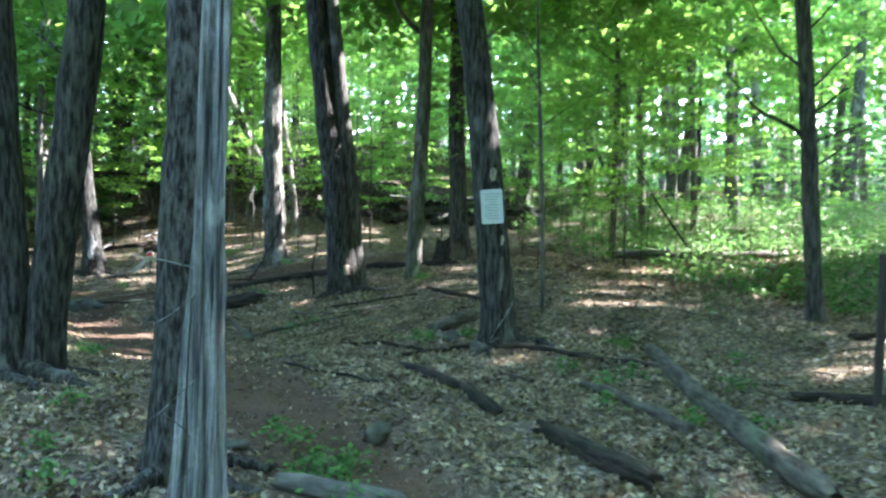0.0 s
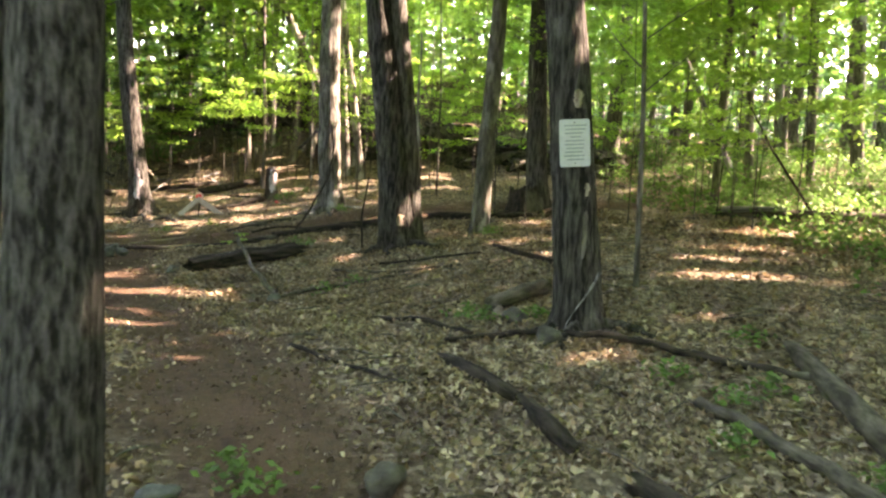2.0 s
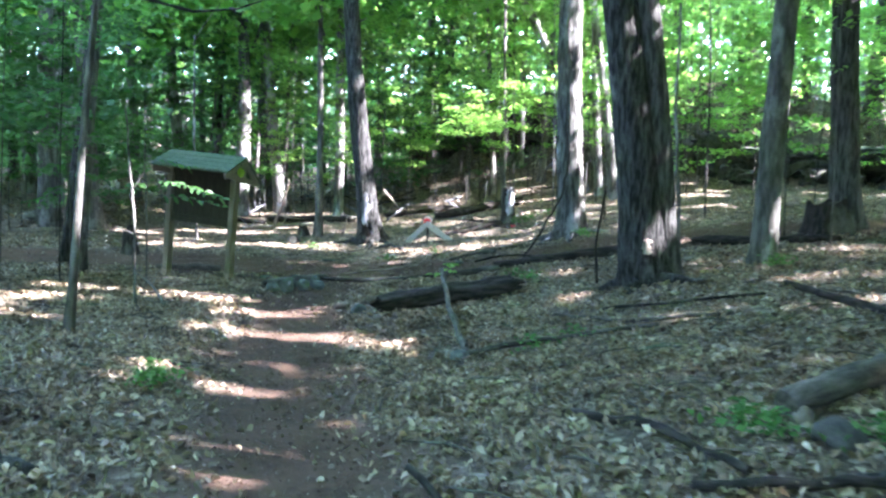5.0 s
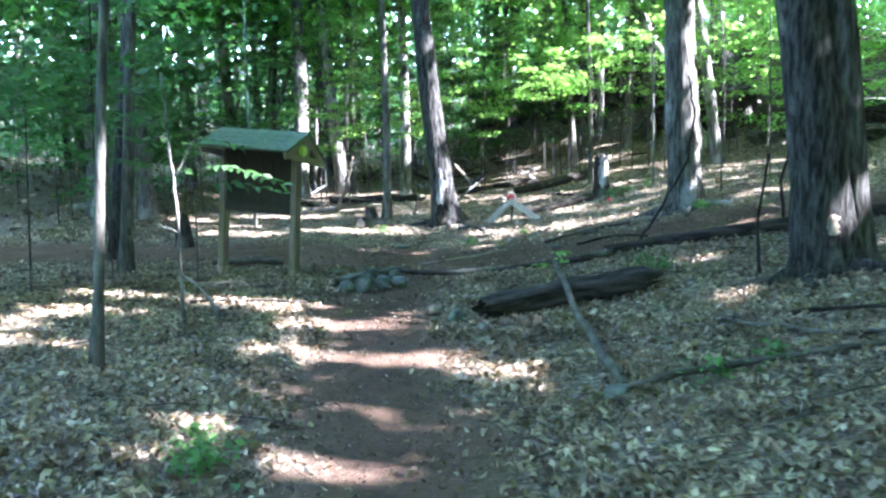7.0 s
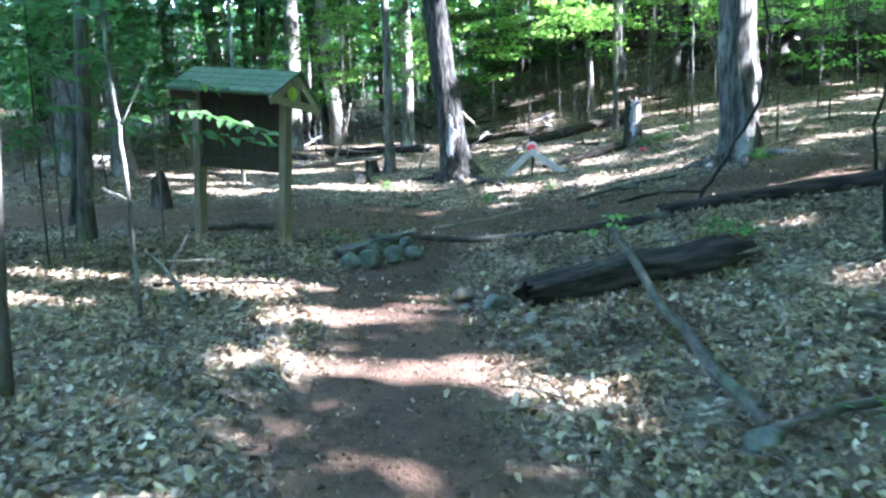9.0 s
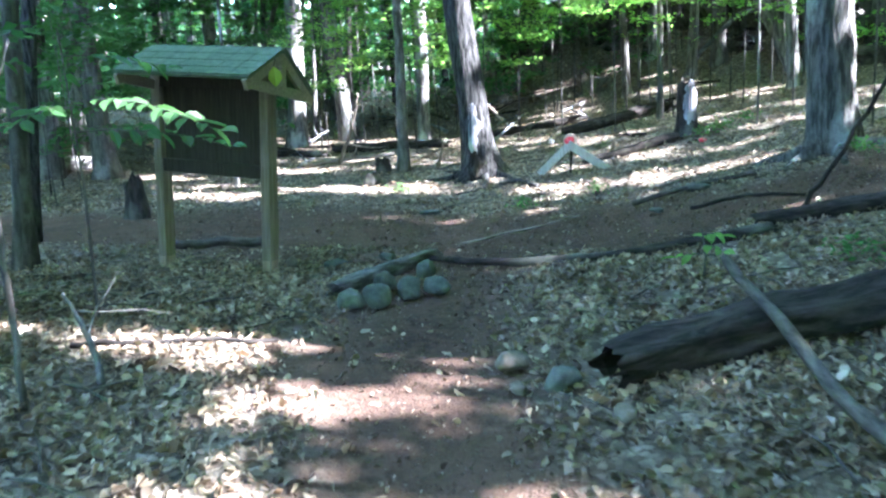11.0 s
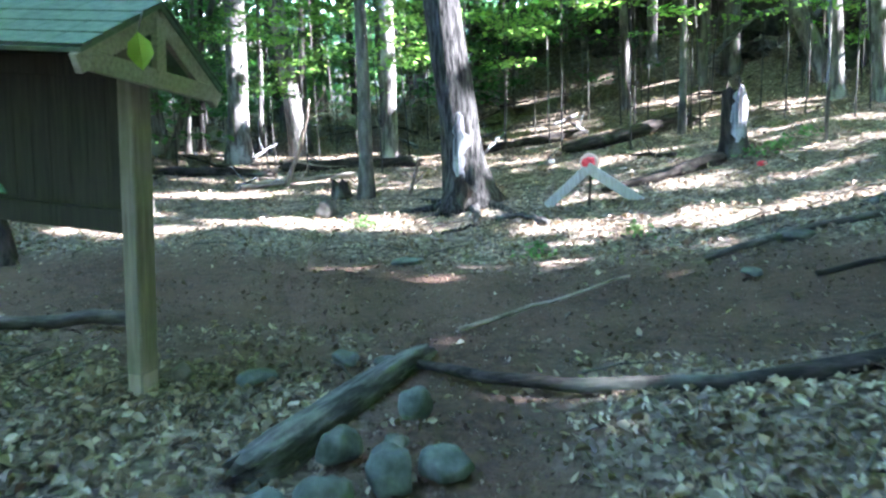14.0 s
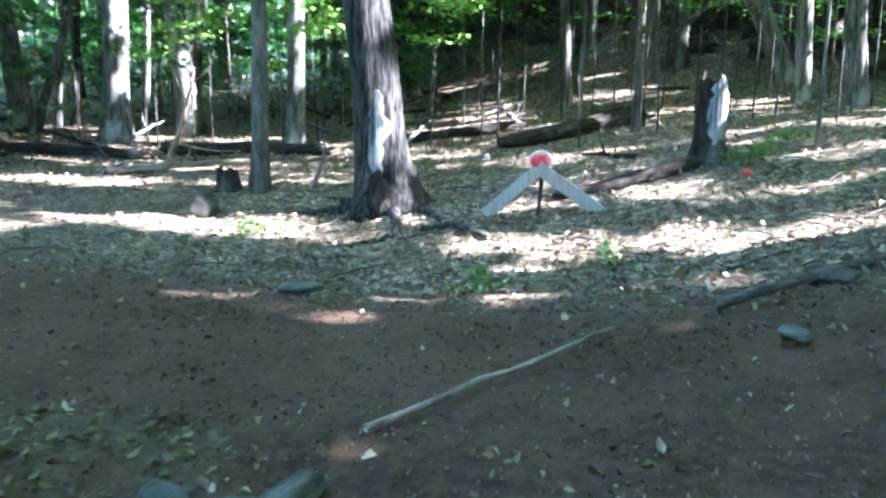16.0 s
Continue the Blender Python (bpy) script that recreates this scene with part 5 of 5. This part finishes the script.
for i in range(26):
    x, y = brush.uniform(-17, -7), brush.uniform(21.5, 30)
    a, ln = brush.uniform(0, 6.28), brush.uniform(0.5, 1.6)
    dx, dy, up = math.cos(a) * ln / 2, math.sin(a) * ln / 2, brush.uniform(0.05, 0.5) if i % 3 == 0 else 0.06
    pale = i % 2 == 0
    twig([(x - dx, y - dy, 0.03), (x, y, up * 0.5 + 0.02), (x + dx, y + dy, up)], brush.uniform(0.02, 0.05), 0.012, dead_wood if pale else rot_wood,
         "bleached dead branch lying on the slope" if pale else "dark rotten branch lying on the slope", 200 + i, side=((0.5, -dy, dx, 0.4, ln * 0.4),), sides=7)

# iron post at the clearing edge
iron = thing("iron_post", pose(3.55, 6.45, gz(3.55, 6.45)), "dark rusted iron fence post", "post")
board("shaft", (0.05, 0.035, 1.3), pose(0, 0, 0.6), steel, iron)
board("lip", (0.012, 0.06, 1.3), pose(0.028, 0, 0.6), steel, iron)

# survey mark: two grey boards leaning on a stake with a red cap
mark = thing("survey_marker", pose(-7.38, 20.12, gz(-7.38, 20.12), 0, 0, 8), "two weathered boards leaning on a red-capped stake", "marker")
board("stake", (0.03, 0.03, 0.5), pose(0.02, 0.05, 0.2, 0, 4, 0), rot_wood, mark)
board("plank", (0.1, 0.025, 0.62), pose(-0.22, 0.03, 0.19, 8, 48, 0), grey_board, mark)
board("plank", (0.11, 0.025, 0.76), pose(0.31, 0.0, 0.2, 8, -55, 0), grey_board, mark)
cap = bmesh.new()
bmesh.ops.create_icosphere(cap, subdivisions=3, radius=0.075)
for v in cap.verts:
    v.co *= 1 + 0.4 * noise.noise(v.co * 22)
    v.co.y *= 0.6
    v.co.z *= 0.8
red = part("red_cap", cap, red_paint, mark, "crumpled red plastic cap")
red.matrix_basis = pose(0.02, 0.0, 0.45)
bow = bmesh.new()
bmesh.ops.create_cone(bow, cap_ends=True, segments=12, radius1=0.1, radius2=0.085, depth=0.03, matrix=pose(0.02, 0.015, 0.455, 90, 0, 0))
part("pink_rim", bow, pink_edge, mark, "pale pink rim")
leafred = bmesh.new()
bmesh.ops.create_icosphere(leafred, subdivisions=2, radius=0.055)
for v in leafred.verts:
    v.co.z *= 0.6
    v.co *= 1 + 0.3 * noise.noise(v.co * 30)
litterbit = part("red_scrap", leafred, red_paint, None)
litterbit.location = (-5.75, 20.95, gz(-5.75, 20.95) + 0.03)
tagged(litterbit, "small crumpled red plastic scrap on leaf litter", "scrap")

# broken stump on the slope, and smaller ones
def stump(x, y, r, h, mat, label, seed, jag=0.35):
    """A broken-off trunk with a splintered top."""
    ob = thing("tree_stump", pose(x, y, gz(x, y)), label, "stump")
    n, sides = 12, 20
    me = tube("trunk", [(-0.05 * i * h / n, 0, -0.1 + (h + 0.1) * i / (n - 1)) for i in range(n)], [r * (1 - 0.2 * i / n) for i in range(n)], mat, sides, 0.14, 0.6, seed, 5, False, 0.12)
    for i, v in enumerate(me.vertices):
        ring, j = divmod(i, sides)
        if ring > n - 5:
            k = (ring - (n - 5)) / 4
            v.co.z += k * jag * h * (0.9 * noise.noise(Vector((math.cos(6.28 * j / sides) * 1.6 + seed, math.sin(6.28 * j / sides) * 1.6, 3))) + 0.25 * noise.noise(Vector((j * 1.7, seed, 0))))
    part("trunk", me, None, ob)
    inner = tube("heartwood", [(0, 0, 0.1), (0, 0, h * 0.6), (-0.02, 0, h * 0.74)], [r * 0.8, r * 0.72, r * 0.4], rot_wood, 12, 0.2, seed=seed)
    part("heartwood", inner, None, ob)
    return ob


# dark trunk and pale right-hand patch paint the shaded and sunlit sides
snapped = stump(-6.1, 21.6, 0.14, 0.78, rot_wood, "broken tree stump with painted sunlit and dark sides on the slope", 91, 0.28)
scar(snapped, None, (-0.05, 0.0), 0.44, -48, 0.158, 0.25, 0.72, dead_wood, "stump side painted pale for sunlight")
stump(-12.35, 16.9, 0.14, 0.5, rot_wood, "dark rotted stump near the notice board", 92)
stump(0.15, 18.2, 0.3, 0.45, rot_wood, "dark rotted stump beside a tree", 93)
stump(-11.0, 20.9, 0.12, 0.22, rot_wood, "small dark stump beside a grey tree", 94)

# rock ledge on the hill
def ledge_rock(x, y, size, turn, seed, lift, mat, label):
    """A broken block of layered rock with sharp, uneven edges."""
    bm = bmesh.new()
    bmesh.ops.create_cube(bm, size=1)
    bmesh.ops.subdivide_edges(bm, edges=bm.edges[:], cuts=4, use_grid_fill=True)
    for v in bm.verts:
        q = v.co.copy()
        q = q.lerp(q.normalized() * 0.6, 0.22)
        k = Vector((noise.noise(q * 2.6 + Vector((seed, 0, 0))), noise.noise(q * 2.6 + Vector((0, seed, 0))), noise.noise(q * 2.6 + Vector((0, 0, seed))))) * 0.34
        k += Vector((noise.cell(q * 5 + Vector((seed, 1, 0))), noise.cell(q * 5 + Vector((2, seed, 0))), 0)) * 0.1
        q += k
        v.co = Vector((q.x * size[0], q.y * size[1], q.z * size[2]))
    ob = part("rock", bm, mat, None)
    ob.matrix_world = pose(x, y, gz(x, y) + lift, noise.noise(Vector((seed, 3, 0))) * 12, noise.noise(Vector((seed, 7, 0))) * 12, turn)
    return tagged(ob, label, "rock", "rocks of the ledge")


ledge_r = np.random.RandomState(140)
LEDGE = [(-4.6, 29.4), (-3.5, 28.8), (-2.4, 28.5), (-1.3, 28.2), (-0.3, 28.0), (0.7, 27.6), (1.6, 27.2), (2.5, 26.8), (-7.0, 33.0), (-8.3, 33.6), (-9.8, 34.4), (-5.9, 32.2), (-6.2, 30.8), (-7.4, 31.4), (-8.6, 31.9), (-9.8, 32.4), (-11.2, 33.0), (-12.6, 33.3), (-14.0, 33.6), (-5.2, 30.2)]
for i, (x, y) in enumerate(LEDGE):
    tall = ledge_r.uniform(0.6, 1.3) * (1.25 if i > 11 else 0.75 if i > 5 else 1)
    ledge_rock(x, y, (ledge_r.uniform(0.9, 1.5), 1.2, tall), ledge_r.uniform(-40, 40), 40 + i, tall * 0.28, dark_rock, "ledge rock on the hill with shade in its dark colour")
    # lighter slabs paint the sunlit, leaf-covered top edge of the ledge
    if i % 3 == 0:
        ledge_rock(x + ledge_r.uniform(-0.2, 0.2), y - 0.2, (ledge_r.uniform(1.0, 1.4), 1.5, 0.3), ledge_r.uniform(-30, 30), 60 + i, tall * 0.75, stone, "overhanging slab painting the sunlit top of a rock ledge")
    ledge_rock(x + ledge_r.uniform(-0.5, 0.5), y - ledge_r.uniform(0.7, 1.4), (ledge_r.uniform(0.4, 0.8), 0.5, ledge_r.uniform(0.3, 0.5)), ledge_r.uniform(0, 90), 80 + i, 0.08, dark_rock, "fallen rock below a ledge on the hill")

# ---- leafy sprays and herbs seen close ----
def blade(bm, base, direction, up, length, width):
    """A pointed leaf with a folded midrib."""
    d = Vector(direction).normalized()
    sd = d.cross(Vector(up)).normalized()
    n = sd.cross(d).normalized()
    b = Vector(base)
    spine = [b + d * length * f - n * length * 0.18 * f * f for f in (0, 0.3, 0.6, 0.85, 1.0)]
    half = [0.0, 0.42, 0.5, 0.25, 0.0]
    vs = [bm.verts.new(p) for p in spine]
    lf = [bm.verts.new(p + sd * width * w + n * width * 0.18) for p, w in zip(spine[1:4], half[1:4])]
    rt = [bm.verts.new(p - sd * width * w + n * width * 0.18) for p, w in zip(spine[1:4], half[1:4])]
    for s_, flip in ((lf, False), (rt, True)):
        for a, b2, c, d2 in ((vs[0], vs[1], s_[0], None), (vs[1], vs[2], s_[1], s_[0]), (vs[2], vs[3], s_[2], s_[1]), (vs[3], vs[4], s_[2], None)):
            q = [v for v in (a, b2, c, d2) if v]
            bm.faces.new(q[::-1] if flip else q)


def spray(name, x, y, shoots, stem_h, label, seed, leaf=0.09, mat=None, category="sapling"):
    """A small sapling: a thin stem and level shoots (z, angle, reach) with paired leaves."""
    rng = np.random.RandomState(seed)
    ob = thing(name, pose(x, y, gz(x, y)), label, category)
    part("stem", tube("stem", [(0, 0, -0.05), (0.01, 0.02, stem_h * 0.5), (-0.01, 0, stem_h)], [0.012, 0.009, 0.004], grey_bark, 7), None, ob)
    for z, ang, reach in shoots:
        a = radians(ang)
        d = Vector((math.cos(a), math.sin(a), 0.08))
        pts = [Vector((0, 0, z)) + d * reach * f - Vector((0, 0, 0.22 * reach * f * f)) for f in (0, 0.25, 0.5, 0.75, 1)]
        shoot = part("shoot", tube("shoot", pts, [0.005, 0.004, 0.003, 0.002, 0.001], grey_bark, 5), None, ob)
        n = max(3, int(reach / (leaf * 0.55)))
        for i in range(n + 1):
            f = 0.25 + 0.75 * i / n
            p = Vector((0, 0, z)) + d * reach * f - Vector((0, 0, 0.22 * reach * f * f))
            sgn = 1 if i % 2 else -1
            dr = d if i == n else (d * 0.6 + Vector((-d.y, d.x, 0)) * sgn * rng.uniform(0.5, 1.1) + Vector((0, 0, rng.uniform(-0.75, 0.1))))
            bm = bmesh.new()
            blade(bm, p, dr, (rng.normal() * 0.4, rng.normal() * 0.4, 1), leaf * rng.uniform(0.7, 1.4), leaf * rng.uniform(0.45, 0.62))
            part("leaf", bm, mat or young_leaf, shoot)
    return ob


# both saplings by the board use leaves darkened for shade
spray("sapling", -7.75, 12.75, ((1.38, -6, 1.35), (1.2, 30, 0.95), (1.55, 150, 0.5), (1.35, -60, 0.7), (1.65, 60, 0.6)), 1.8, "young sapling with broad green leaves before the notice board", 1, 0.13, shaded_leaf)
spray("sapling", -9.3, 12.9, ((1.5, 0, 0.7), (1.3, -60, 0.7), (1.75, 40, 0.6), (1.15, 200, 0.6), (1.9, -20, 0.6), (1.6, 170, 0.6)), 2.0, "leafy young sapling beside the notice board", 2, 0.12, shaded_leaf)
spray("seedling", -4.45, 14.75, ((0.26, -30, 0.16), (0.3, 100, 0.14), (0.2, 200, 0.16), (0.33, 10, 0.1)), 0.36, "small green seedling in leaf litter", 3, 0.09, category="seedling")
hang = thing("hanging_leaf", pose(-7.7, 14.56, 1.34), "single bright lime-green leaf hanging at the roof gable", "leaf")
bm = bmesh.new()
blade(bm, (0, 0, 0), (0.1, -0.05, -1), (0.7, -0.7, 0.1), 0.16, 0.11)
part("blade", bm, lime_leaf, hang)
part("stalk", tube("stalk", [(0, 0, 0), (0.0, 0.02, 0.05), (-0.02, 0.06, 0.09)], [0.003, 0.003, 0.002], grey_bark, 5), None, hang)

# herbs: tufts of small leaves on the ground
HERBS = []
for k in range(4):
    r_ = np.random.RandomState(700 + k)
    n = 60
    a, d = r_.uniform(0, 6.283, n), np.abs(r_.normal(size=n)) * 0.11
    p = np.stack([d * np.cos(a), d * np.sin(a), r_.uniform(0.02, 0.16, n) * np.exp(-d * 2)], 1)
    HERBS.append(leaf_mesh("leaves", p, 0.06, 1.2, herb_leaf, r_, wide=0.3, cull=False))
herb_r = np.random.RandomState(61)
SPOTS = [(-0.75, 5.1), (-0.6, 5.4), (-1.0, 5.7), (-0.5, 4.8), (-1.2, 5.9), (-4.2, 9.3), (-4.0, 9.1), (-5.9, 21.4), (-5.7, 21.5), (-5.6, 21.7), (-5.4, 22.2), (-3.8, 19.05), (-3.7, 18.95), (-0.4, 15.0), (-0.3, 14.9),
         (-3.6, 15.2), (-3.3, 14.9), (1.4, 6.6), (1.5, 7.2), (1.8, 7.4), (2.0, 6.2), (1.2, 7.6), (0.3, 8.9), (-7.3, 18.3), (-9.6, 19.2), (-6.6, 18.9), (-3.9, 9.0), (-2.2, 11.7), (-1.9, 12.0), (2.6, 7.0), (2.9, 7.8), (1.9, 8.4), (2.4, 6.0), (-2.9, 6.2), (-2.6, 5.2), (-2.3, 4.7), (-0.15, 9.0), (-0.3, 9.1), (-0.62, 5.2), (-0.8, 5.35), (-0.9, 5.15)]
for x, y in SPOTS:
    t_ = tagged(new("herb_tuft"), "tuft of small bright green herbs in leaf litter", "herb", "herb tufts")
    t_.matrix_world = pose(x, y, gz(x, y), 0, 0, herb_r.uniform(0, 360))
    part("leaves", HERBS[herb_r.randint(4)], None, t_)

# loose twigs over the forest floor
tv, tf = [], []
r_ = np.random.RandomState(88)
for i in range(1700):
    x, y = r_.uniform(-13, 4), r_.uniform(2, 22)
    if worn(np.float64(x), np.float64(y)) > 0.5:
        continue
    a, ln, r = r_.uniform(0, 3.14), r_.uniform(0.1, 0.55), r_.uniform(0.003, 0.009)
    dx, dy, b = math.cos(a) * ln / 2, math.sin(a) * ln / 2, len(tv)
    for f, k in ((-1, 1), (0, 0.9), (1, 0.5)):
        px, py = x + dx * f + (0.06 * ln if f == 0 else 0), y + dy * f
        pz = gz(px, py) + 0.025 + (0.02 if f == 0 else 0)
        for q in range(4):
            tv.append((px - math.sin(a) * r * k * math.cos(q * 1.571), py + math.cos(a) * r * k * math.cos(q * 1.571), pz + r * k * math.sin(q * 1.571)))
    tf += [(b + m * 4 + q, b + m * 4 + (q + 1) % 4, b + m * 4 + 4 + (q + 1) % 4, b + m * 4 + 4 + q) for m in range(2) for q in range(4)]
tagged(new("twigs", np_mesh("twigs", np.array(tv), np.array(tf), log_bark)), "thin dead twigs strewn over the leaf litter", "twigs", kind="stuff")
